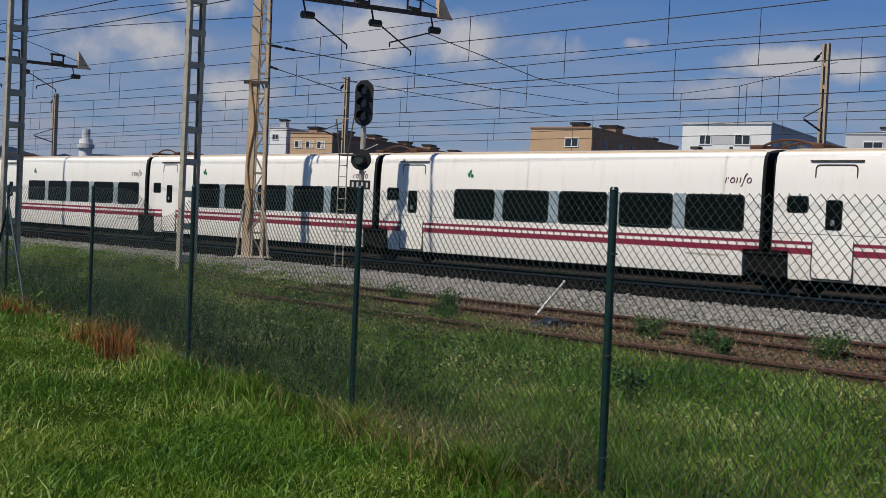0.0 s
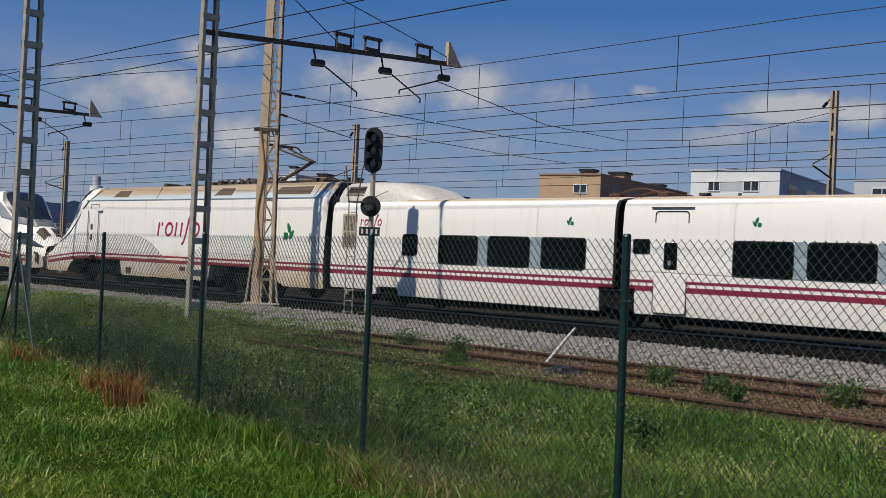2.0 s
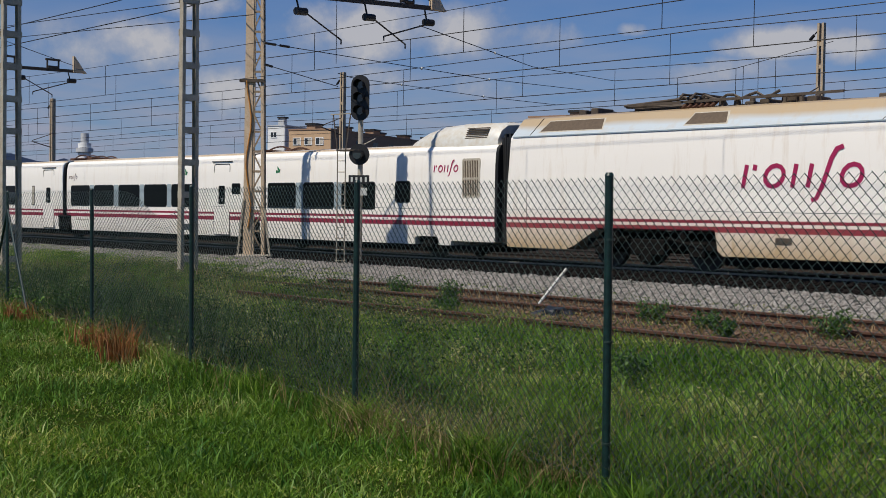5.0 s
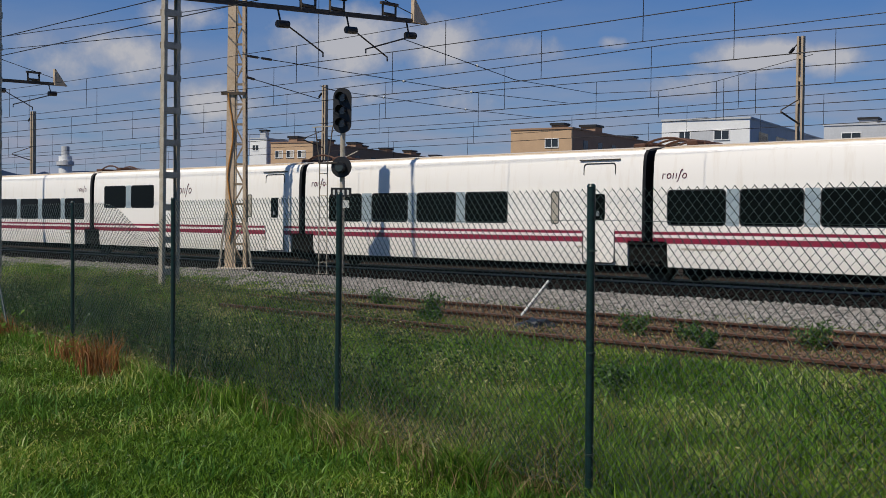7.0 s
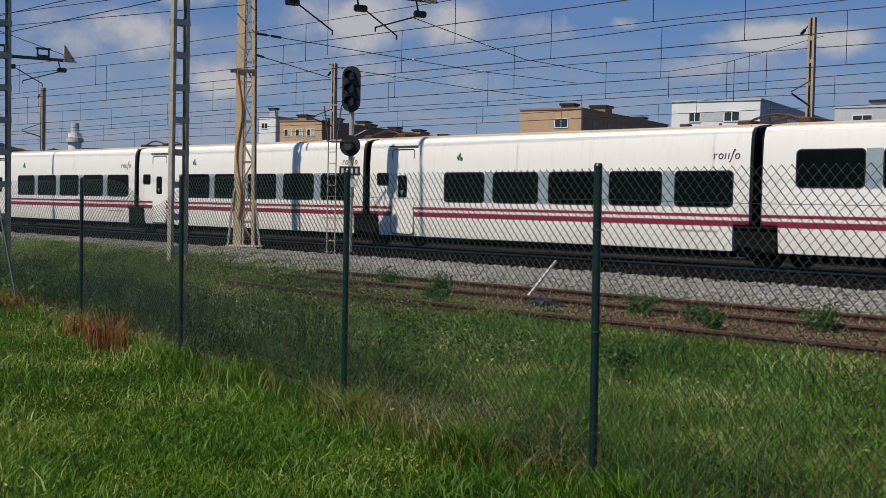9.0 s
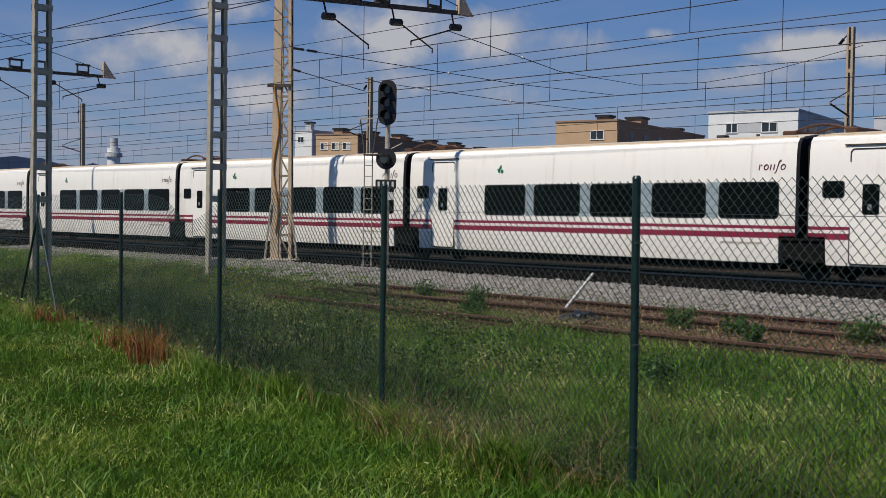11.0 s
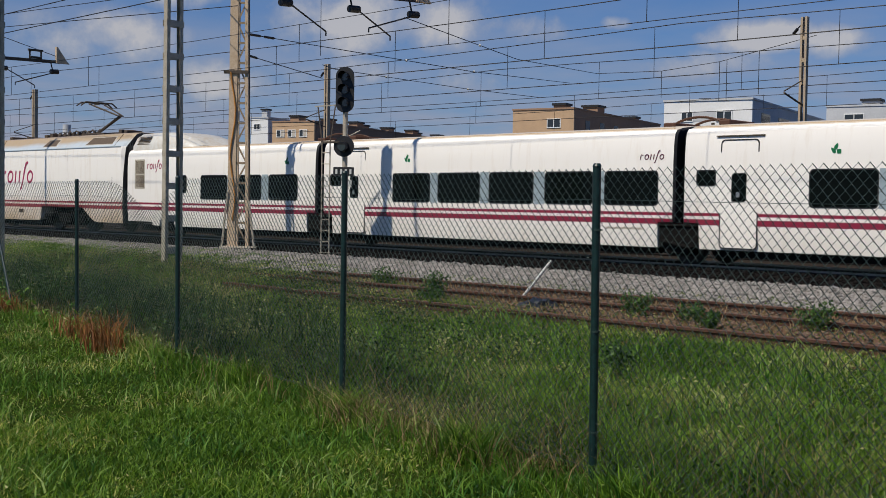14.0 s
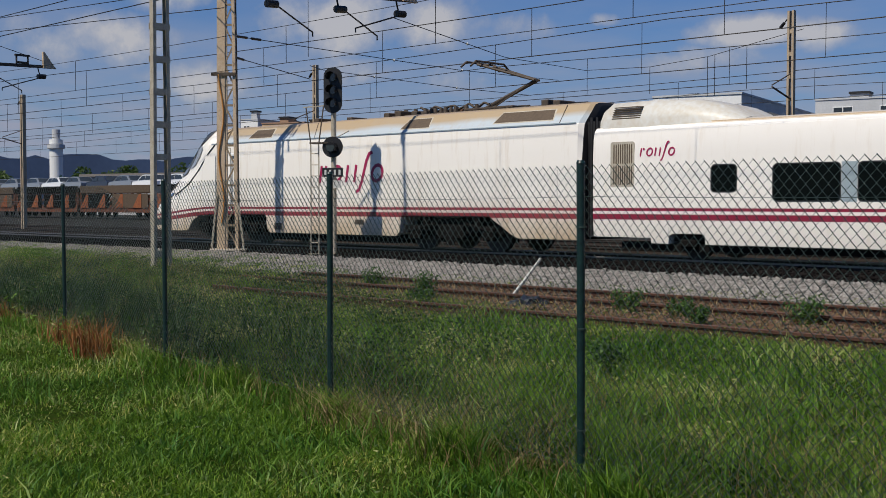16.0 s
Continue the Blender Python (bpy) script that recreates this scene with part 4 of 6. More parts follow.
    for k in range(14):
        a, b = 4.9 + 0.2 * k, 5.1 + 0.2 * k
        tube(bm, (a, -0.35, 4.20 + 0.07 * math.sin(k * 1.9)), (b, -0.35, 4.20 + 0.07 * math.sin(k * 1.9 + 1.9)), 0.035, 6)
    part("roof_equipment", bm, M_DKSTEEL, c)
    bm = bmesh.new()
    for k in range(6):
        tube(bm, (5.3 + k * 0.16, -0.75, 3.93), (5.3 + k * 0.16, -0.45, 4.10), 0.05, 6)
    part("roof_coils", bm, M_COPPER, c, "copper-brown roof coils")
    pantograph(c, 4.2 if up else 4.6, up)
    return c


def plate_x(x, w, z0, z1):
    bm = bmesh.new()
    pts = round_rect(-w, w, z0, z1, 0.2)
    a = [bm.verts.new((x, p[0], p[1])) for p in pts]
    b = [bm.verts.new((x + 0.01, p[0], p[1])) for p in pts]
    bm.faces.new(a); bm.faces.new(b[::-1])
    for i in range(len(a)):
        j = (i + 1) % len(a)
        bm.faces.new((a[i], a[j], b[j], b[i]))
    return bm


def screen_sheet(x0, x1, edge, off, nx=30, ns=16):
    """A sheet over the ridge of the nose, from one side's edge heights to the other's."""
    low = by_height(edge)
    bm = bmesh.new()
    g = []
    for i in range(nx + 1):
        x = x0 + (x1 - x0) * i / nx
        row = []
        for j in range(-ns, ns + 1):
            y, z = nose_surface(x, 1 - (1 - low(x)) * abs(j) / ns)
            row.append(bm.verts.new((x + off * 0.6, (1 if j > 0 else -1) * (y + off * abs(j) / ns), z + off * (1 - 0.4 * abs(j) / ns))))
        g.append(row)
    for i in range(nx):
        for j in range(2 * ns):
            bm.faces.new((g[i][j], g[i + 1][j], g[i + 1][j + 1], g[i][j + 1]))
    return bm


# pale grey base paints the sky's reflection on the cab side glass
M_SKYGLASS = mat("cab_glass_reflection", (0.36, 0.38, 0.40), 0.12, vary=0.2, scale=1.5)
M_SURROUND = mat("screen_surround_grey", (0.17, 0.175, 0.18), 0.4, vary=0.12, scale=1.5, coat=0.3)
M_LAMP = mat("lamp_glass", (0.06, 0.075, 0.075), 0.1, coat=0.5)

TRAIN = []          # thing, offset along the train, turned round
FIVE = ((3.34, 4.84), (5.20, 6.76), (7.15, 8.67), (9.10, 10.62), (11.02, 12.55))


def build_train():
    std = make_coach("white coach with two crimson bands and five dark windows", FIVE, (1.41, 2.2), (1.12, 2.10), (0.52, 0.98, 1.88, 2.20), (12.05, 12.72, 2.49, 0.13), (3.9, 2.62))
    cafe = make_coach("white buffet coach with two high windows and long blank sides", ((1.00, 2.53), (2.96, 4.49)), (1.86, 2.65), (11.25, 12.25), (10.32, 10.50, 1.55, 2.24), (6.0, 6.95, 2.34, 0.20), None, tall_small=True)
    four = make_coach("white coach with four dark windows and one narrow window", ((1.37, 2.83), (3.33, 4.83), (5.25, 6.75), (7.16, 8.66)), (1.43, 2.22), (11.2, 12.2), (10.2, 10.41, 1.42, 2.2), (0.5, 1.15, 2.49, 0.14), None, tall_small=True)
    end = make_end_coach()
    rear = make_power_car("white sloping power car coupled nose to nose, pantograph raised", True, True)
    front = make_power_car("white sloping power car coupled nose to nose, pantograph folded", False, True)
    last = make_power_car("white sloping power car closing the train, pantograph raised", True, False)
    here = Matrix.Identity(4)
    TRAIN.append((rear, 21.0, True))
    TRAIN.append((end, 21.0, False))
    TRAIN.append((std, 32.45, False))
    for k in range(1, 4):
        TRAIN.append((copy_thing(std, here), 32.45 + 13.14 * k, False))
    TRAIN.append((front, -21.0, False))
    TRAIN.append((copy_thing(end, here), -21.05, True))
    TRAIN.append((copy_thing(std, here), -32.6, True))
    TRAIN.append((four, -58.88, False))
    TRAIN.append((cafe, -72.02, False))
    for k in range(4, 10):
        TRAIN.append((copy_thing(std, here), -32.6 - 13.14 * k, False))
    TRAIN.append((copy_thing(end, here), -162.46, False))
    TRAIN.append((last, -162.46, True))


build_train()
# seconds and the place of the two noses' joint along the line
RUN = [(0, -85.57), (0.5, -77.1), (1, -67.75), (1.5, -59.33), (2, -50.6), (2.5, -42.06), (3, -33.61), (3.5, -25.7), (4, -16.85), (4.5, -9.05), (5, -0.75),
       (7.5, 36.75), (8, 44.15), (8.5, 50.85), (9, 58.31), (11.5, 91.18), (12, 97.72), (12.5, 103.93), (13, 110.19), (13.5, 115.81), (14, 122.14), (14.5, 127.56),
       (15, 133.31), (15.5, 138.63), (16, 144.54)]


# ---- masts, signal and overhead line ----
def ladder_mast(x, y, height, tip_y, arm_z, arm_rise, label):
    """Two channel legs joined by battens, with a cantilever beam over the line."""
    z0 = ground_z(y) - 0.3
    m = thing("catenary_mast", label, "catenary mast", pose(x, y, z0), group="catenary masts")
    u = Vector((0.72, 0.69, 0)).normalized() * 0.0 + Vector((1, 0, 0))
    for s in (-1, 1):
        bm = bmesh.new()
        a, b = Vector((0, s * 0.245, 0)), Vector((0, s * 0.205, height))
        beam(bm, a, b, 0.15, 0.014, (0, 1, 0))
        for q in (-1, 1):
            beam(bm, a + Vector((q * 0.075, -s * 0.04, 0)), b + Vector((q * 0.075, -s * 0.04, 0)), 0.012, 0.085, (0, 1, 0))
        part("leg", bm, M_GALV, m)
    z = 0.75
    while z < height - 0.1:
        for q in (-1, 1):
            part("batten", B(q * 0.085 - 0.005, q * 0.085 + 0.005, -0.24, 0.24, z - 0.075, z + 0.075), M_GALV, m)
        z += 0.78
    part("foot", B(-0.45, 0.45, -0.35, 0.35, -0.1, 0.32, 0.03), M_CONC, m)
    if not arm_z:
        return m
    za = arm_z - z0
    L = tip_y - y
    arm = part("cantilever", beam(bmesh.new(), (0.0, -0.2, za), (0.0, L, za + arm_rise), 0.05, 0.13), M_DKSTEEL, m, "dark steel cantilever beam")
    part("tip_plate", plate_tri(L - 0.35, L + 0.25, za + arm_rise), M_TAN, m)
    for k, (f, big) in enumerate(((0.50, 1), (0.62, 1), (0.85, 1))):
        yy, zz = L * f, za + arm_rise * f
        bm = bmesh.new()
        for dy in (-0.25, 0.25):
            beam(bm, (0, yy + dy, zz), (0, yy + dy, zz + 0.42), 0.06, 0.06)
        beam(bm, (0, yy - 0.32, zz + 0.42), (0, yy + 0.32, zz + 0.42), 0.10, 0.08)
        tube(bm, (0, yy - 0.25, zz + 0.12), (0, yy + 0.25, zz + 0.12), 0.05)
        part("wire_saddle", bm, M_DKSTEEL, m)
    for f in (0.38, 0.66, 0.93):
        yy, zz = L * f, za + arm_rise * f
        bm = bmesh.new()
        tube(bm, (0, yy, zz), (0.0, yy + 0.12, zz - 0.42), 0.025)
        tube(bm, (0, yy, zz - 0.42), (0, yy + 0.35, zz - 0.40), 0.10, 10)
        ins = part("insulator", bm, M_INSUL, m)
        bm = bmesh.new()
        s = 1 if f < 0.8 else -1
        tube(bm, (0, yy + 0.3, zz - 0.41), (0.0, yy + s * 1.55, zz - 0.75 - 0.25), 0.022)
        tube(bm, (0, yy + s * 1.55, zz - 1.0), (0, yy + s * 1.55, zz - 1.12), 0.02)
        part("steady_arm", bm, M_DKSTEEL, ins)
    return m


def plate_tri(y0, y1, z):
    bm = bmesh.new()
    pts = [(y0, z - 0.06), (y1, z - 0.06), (y1 - 0.12, z + 0.05), (y0 + 0.05, z + 0.62), (y0, z + 0.62)]
    a = [bm.verts.new((-0.05, p[0], p[1])) for p in pts]
    b = [bm.verts.new((0.08, p[0], p[1])) for p in pts]
    bm.faces.new(a); bm.faces.new(b[::-1])
    for i in range(len(a)):
        j = (i + 1) % len(a)
        bm.faces.new((a[i], a[j], b[j], b[i]))
    return bm


ladder_mast(-24.75, 15.85, 9.6, 24.3, 6.75, 0.5, "galvanised ladder-like steel mast with a cantilever over the line")
ladder_mast(-27.9, 12.85, 9.6, 0, 0, 0, "galvanised ladder-like steel mast standing in the grass")
ladder_mast(-46.9, 16.35, 9.6, 24.7, 6.9, 0.2, "galvanised mast whose long cantilever reaches over the line")


# darker copy of the tan steel, with the lacing's shade in it
M_TANSHADE = mat("tan_steel_shade", (0.34, 0.25, 0.16), 0.65, 0.1, vary=0.25, scale=5)


def lattice_mast(x, y, height):
    z0 = ground_z(y) - 0.1
    m = thing("lattice_mast", "tan steel mast with one solid face and lacing beside it", "catenary mast", pose(x, y, z0, 0, 0, 42), group="catenary masts")
    # wide flange towards the sun, two angles behind, laced; lacing coloured as shaded tan
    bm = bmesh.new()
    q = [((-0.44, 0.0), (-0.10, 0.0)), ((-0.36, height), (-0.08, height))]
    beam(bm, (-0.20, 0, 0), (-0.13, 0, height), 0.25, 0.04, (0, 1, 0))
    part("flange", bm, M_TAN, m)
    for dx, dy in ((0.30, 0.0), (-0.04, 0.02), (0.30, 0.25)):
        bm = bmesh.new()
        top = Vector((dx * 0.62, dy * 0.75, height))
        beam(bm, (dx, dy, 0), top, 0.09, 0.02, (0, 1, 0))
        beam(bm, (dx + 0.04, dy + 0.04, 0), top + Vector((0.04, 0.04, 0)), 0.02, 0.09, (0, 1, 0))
        # rear angle gets dark steel to paint its shade
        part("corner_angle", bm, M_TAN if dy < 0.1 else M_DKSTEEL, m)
    n = int(height / 0.62)
    for k in range(n):
        a, b = k * 0.62 + 0.3, (k + 1) * 0.62 + 0.3
        f0, f1 = 1 - 0.38 * a / height, 1 - 0.38 * b / height
        bm = bmesh.new()
        l0, l1 = -0.06, -0.05
        p = ((l0, 0, a), (0.30 * f1, 0, b)) if k % 2 else ((0.30 * f0, 0, a), (l1, 0, b))
        beam(bm, p[0], p[1], 0.05, 0.012, (0, 1, 0))
        beam(bm, (l0, 0.005, b), (0.30 * f1, 0.005, b), 0.07, 0.012, (0, 1, 0))
        p = ((0.30 * f0, 0, a), (0.30 * f1, 0.25 * f1, b)) if k % 2 else ((0.30 * f0, 0.25 * f0, a), (0.30 * f1, 0, b))
        beam(bm, p[0], p[1], 0.05, 0.012, (1, 0, 0))
        part("lacing", bm, M_TANSHADE, m)
    bm = bmesh.new()
    box(bm, -0.55, 0.55, -0.2, 0.6, -0.25, 0.18, 0.03)
    part("foot", bm, M_CONC, m)
    bm = bmesh.new()
    beam(bm, (-0.5, -0.03, 0.0), (-0.30, -0.03, 1.9), 0.06, 0.06)
    beam(bm, (0.55, -0.03, 0.0), (0.36, -0.03, 1.6), 0.06, 0.06)
    part("toe_brace", bm, M_GALV, m)
    run = []
    for k in range(13):
        z = 1.0 + 4.6 * k / 12
        p = Vector((-0.16 + 0.08 * math.sin(k * 0.9), -0.05, z + 0.0))
        run.append(p)
    part("cable", poly_tube(run, 0.022, 6), M_CABLE, m, "orange-sheathed cable")
    part("collar", B(-0.46, 0.30, -0.06, 0.02, 5.55, 5.65), M_DKSTEEL, m)
    return m


lattice_mast(-30.4, 21.85, 11.0)


M_POLE = mat("tan_concrete", (0.46, 0.36, 0.25), 0.8, vary=0.15, scale=3, bump=0.2)


def concrete_pole(x, y, height, w, label):
    z0 = ground_z(y) - 0.2
    m = thing("line_pole", label, "catenary mast", pose(x, y, z0), group="masts behind the train")
    bm = bmesh.new()
    for dx in (-w * 0.36, w * 0.36):
        beam(bm, (dx, 0, 0), (dx * 0.85, 0, height), w * 0.3, w * 0.6, (0, 1, 0))
    part("column", bm, M_POLE, m)
    bm = bmesh.new()
    z = 0.8
    while z < height:
        box(bm, -w * 0.3, w * 0.3, -0.05, 0.05, z - 0.06, z + 0.06)
        z += 0.7
    part("web", bm, M_POLE, m)
    bm = bmesh.new()
    tube(bm, (-w, 0, height - 0.35), (-w * 1.6, 0, height - 0.5), 0.05, 6)
    tube(bm, (-w * 0.4, 0, height - 0.2), (-w, 0, height - 0.35), 0.02, 6)
    part("insulator", bm, M_INSUL, m)
    bm = bmesh.new()
    tube(bm, (0, 0, 5.0), (0, -1.2, 5.3), 0.03, 6)
    tube(bm, (0, 0, 5.8), (0, -1.2, 5.35), 0.02, 6)
    part("bracket", bm, M_DKSTEEL, m)


concrete_pole(-17.95, 34.3, 7.75, 0.24, "tan concrete line pole standing behind the train")
concrete_pole(-39.9, 33.4, 7.75, 0.26, "tan concrete line pole beyond the signal")
concrete_pole(-62.6, 31.3, 7.75, 0.34, "grey-tan pole far along the line")


def thing_part(name, parent):
    """A short foot rail that carries the other pieces of a part."""
    return part(name, beam(bmesh.new(), (-0.75, 0, 0.02), (-0.39, 0, 0.02), 0.03, 0.03), M_GALV, parent)


def build_signal(x, y):
    z0 = ground_z(y)
    s = thing("railway_signal", "black three-lamp colour-light signal on a grey post with a ladder", "railway signal", pose(x, y, z0, 0, 0, 32))
    zz = lambda z: z - z0
    part("post", tube(bmesh.new(), (0, 0, -0.2), (0, 0, zz(4.3)), 0.075, 14), M_GALV, s)
    part("foot", B(-0.25, 0.25, -0.25, 0.25, -0.3, 0.03, 0.03), M_SLEEPER, s)
    bm = plate(bmesh.new(), round_rect(-0.27, 0.27, zz(3.92), zz(5.22), 0.26, 8), -0.10, 0.04, -1)
    box(bm, -0.15, 0.15, -0.06, 0.16, zz(4.05), zz(5.1), 0.03)
    head = part("signal_head", bm, M_SIGBLK, s)
    for k in range(3):
        z = zz(4.20 + 0.37 * k)
        bm = bmesh.new()
        n = 12
        for i in range(n):
            a0, a1 = math.pi * (i / n) * 1.3 - 0.47, math.pi * ((i + 1) / n) * 1.3 - 0.47
            p = [(0.14 * math.cos(a), z + 0.14 * math.sin(a)) for a in (a0, a1)]
            vs = [bm.verts.new(v) for v in ((p[0][0], -0.10, p[0][1]), (p[1][0], -0.10, p[1][1]), (p[1][0], -0.36, p[1][1]), (p[0][0], -0.36, p[0][1]))]
            bm.faces.new(vs)
        part("hood", bm, M_SIGBLK, head)
        part("lens", tube(bmesh.new(), (0, -0.10, z), (0, -0.13, z), 0.115, 16), M_LENS, head)
    bm = tube(bmesh.new(), (0, -0.09, zz(2.95)), (0, -0.14, zz(2.95)), 0.30, 24)
    tube(bm, (0, -0.13, zz(2.95)), (0, -0.36, zz(2.93)), 0.16, 16, 0.15)
    low = part("round_lamp", bm, M_SIGBLK, s, "round black shunting lamp with a deep hood")
    part("lens", tube(bmesh.new(), (0, -0.36, zz(2.93)), (0, -0.365, zz(2.93)), 0.12, 16), M_LENS, low)
    part("bracket", beam(bmesh.new(), (0, 0.0, zz(2.95)), (0, -0.1, zz(2.95)), 0.1, 0.3), M_GALV, s)
    pl = part("number_plate", B(-0.31, 0.31, -0.13, -0.11, zz(2.10), zz(2.36), 0.01), M_SIGBLK, s)
    for dx in (-0.21, -0.07, 0.07, 0.21):
        part("bar", B(dx - 0.03, dx + 0.03, -0.137, -0.131, zz(2.16), zz(2.30)), M_PALE, pl)
    part("white_tag", B(0.02, 0.24, -0.12, -0.10, zz(1.78), zz(2.0)), M_PALE, s)
    # ladder that flares into a hooped guard, with a small platform
    lx = -0.57
    lad = thing_part("ladder", s)
    for q in (-0.12, 0.12):
        part("stile", beam(bmesh.new(), (lx + q, 0, 0), (lx + q, 0, zz(3.05)), 0.025, 0.03), M_GALV, lad)
        part("guard_stile", beam(bmesh.new(), (lx + q, 0, zz(3.05)), (lx + q * 2.2, 0, zz(4.12)), 0.03, 0.03), M_DKSTEEL, lad)
    me = mesh_of(tube(bmesh.new(), (-0.12, 0, 0), (0.12, 0, 0), 0.013, 6), M_GALV)
    z = 0.35
    while z < zz(3.0):
        part_of("rung", me, lad, pose(lx, 0, z))
        z += 0.32
    part("guard_hoop", beam(bmesh.new(), (lx - 0.34, 0, zz(4.10)), (lx + 0.30, 0, zz(4.14)), 0.04, 0.03), M_GALV, lad)
    part("platform", B(lx - 0.1, 0.05, -0.2, 0.2, zz(3.05), zz(3.09)), M_DKSTEEL, s, "small dark steel platform")
    part("stay", tube(bmesh.new(), (0.02, 0, zz(3.2)), (0.42, 0.1, zz(3.42)), 0.015, 6), M_GALV, s)


build_signal(-25.85, 22.3)


def overhead_line(y, zc, zm, label, x0=-160, x1=40, span=48.0, drop=6.0, shift=0.0, r=0.0135):
    w = thing("overhead_line", label, "overhead wires", kind="structure")
    part("contact_wire", tube(bmesh.new(), (x0, y, zc), (x1, y, zc), r, 5), M_WIRE, w)
    bm = bmesh.new()
    prev = None
    n = int((x1 - x0) / 4)
    msg = lambda x: zm - 0.28 * (1 - (2 * (((x + shift) / span) % 1) - 1) ** 2)
    for k in range(n + 1):
        x = x0 + (x1 - x0) * k / n
        p = Vector((x, y, msg(x)))
        if prev is not None:
            tube(bm, prev, p, r, 5, cap=False)
        prev = p
    part("carrier_wire", bm, M_WIRE, w)
    x = x0 + 1
    while x < x1:
        part("dropper", tube(bmesh.new(), (x, y, zc), (x, y, msg(x)), 0.009, 4), M_WIRE, w)
        x += drop


overhead_line(21.5, 5.38, 6.70, "contact and carrier wires over the gravel side", shift=10, r=0.009)
overhead_line(25.3, 5.40, 6.98, "contact and carrier wires over the running line", shift=3)
overhead_line(30.6, 5.34, 6.92, "contact and carrier wires over the second line", shift=20)
overhead_line(35.8, 5.40, 6.85, "contact and carrier wires over the third line", shift=31)
overhead_line(42.0, 5.30, 6.60, "thin wires over the yard", shift=13)
overhead_line(48.0, 5.20, 6.50, "thin wires over the far yard", shift=27)


def loose_wires():
    w = thing("span_wires", "slack feeder and stay wires between the masts", "overhead wires", kind="structure")
    runs = [((-70, 17.2, 6.9), (30, 16.2, 7.3)), ((-70, 17.2, 6.3), (30, 16.2, 6.75)), ((-29.93, 21.9, 6.47), (-30.92, 33.0, 6.42)), ((-29.92, 21.9, 5.81), (-30.5, 25.3, 5.46)),
            ((-25.76, 24.5, 6.9), (-28.64, 33.0, 6.71)), ((-28.64, 33.0, 6.71), (-33.29, 44.0, 7.49)), ((-30.92, 33.0, 6.42), (-34.85, 44.0, 7.15)),
            ((-30.5, 25.3, 5.9), (-35.4, 30.0, 6.53)), ((-35.4, 30.0, 6.53), (-35.64, 38.0, 6.41)), ((-35.64, 38.0, 6.41), (-36.54, 44.0, 6.55)),
            ((-33.29, 44.0, 7.49), (-29.75, 44.0, 7.37)), ((-29.75, 44.0, 7.37), (-26.85, 44.0, 7.57)), ((-26.85, 44.0, 7.57), (-22.5, 44.0, 8.3)),
            ((-29.75, 44.0, 7.37), (-29.75, 44.0, 6.2)), ((-26.85, 44.0, 7.57), (-26.85, 44.0, 5.9)), ((-26.5, 44.0, 7.63), (-26.5, 44.0, 5.9)), ((-25.0, 44.0, 7.88), (-25.0, 44.0, 6.1)),
            ((-60.0, 21.5, 9.2), (-30.0, 21.5, 7.98)), ((-60.0, 21.5, 8.85), (-30.0, 21.5, 7.3)), ((-39.9, 33.0, 12.5), (-39.9, 33.0, 7.7)), ((-24.75, 16.2, 9.2), (-24.75, 24.1, 7.4)), ((-46.9, 16.6, 9.2), (-46.9, 24.5, 7.3)),
            ((-24.75, 16.1, 9.4), (-24.75, 20.0, 7.1))]
    for a, b in runs:
        part("wire", tube(bmesh.new(), a, b, 0.0135, 5), M_WIRE, w)
    for a, b, ts in ((runs[2][0], runs[2][1], (0.004, 0.055)), (runs[3][0], runs[3][1], (0.004, 0.055))):
        for t in ts:
            p, q = Vector(a).lerp(Vector(b), t), Vector(a).lerp(Vector(b), t + 0.035)
            part("insulator", tube(bmesh.new(), p, q, 0.04, 8), M_INSUL, w)


loose_wires()


def wire_beads():
    """Pale glass insulators strung on the wires that cross the lines."""
    w = thing("wire_insulators", "small pale glass insulators on the crossing wires", "insulators", kind="structure")
    for a, b, t in (((-25.76, 24.5, 6.9), (-28.64, 33.0, 6.71), 0.62), ((-29.93, 21.9, 6.47), (-30.92, 33.0, 6.42), 0.66), ((-30.92, 33.0, 6.42), (-34.85, 44.0, 7.15), 0.02),
                    ((-35.4, 30.0, 6.53), (-35.64, 38.0, 6.41), 0.35), ((-35.4, 30.0, 6.53), (-35.64, 38.0, 6.41), 0.98)):
        p = Vector(a).lerp(Vector(b), t)
        bm = bmesh.new()
        bmesh.ops.create_icosphere(bm, subdivisions=1, radius=0.055, matrix=Matrix.Translation(p))
        part("bead", bm, M_PALE, w)


wire_beads()


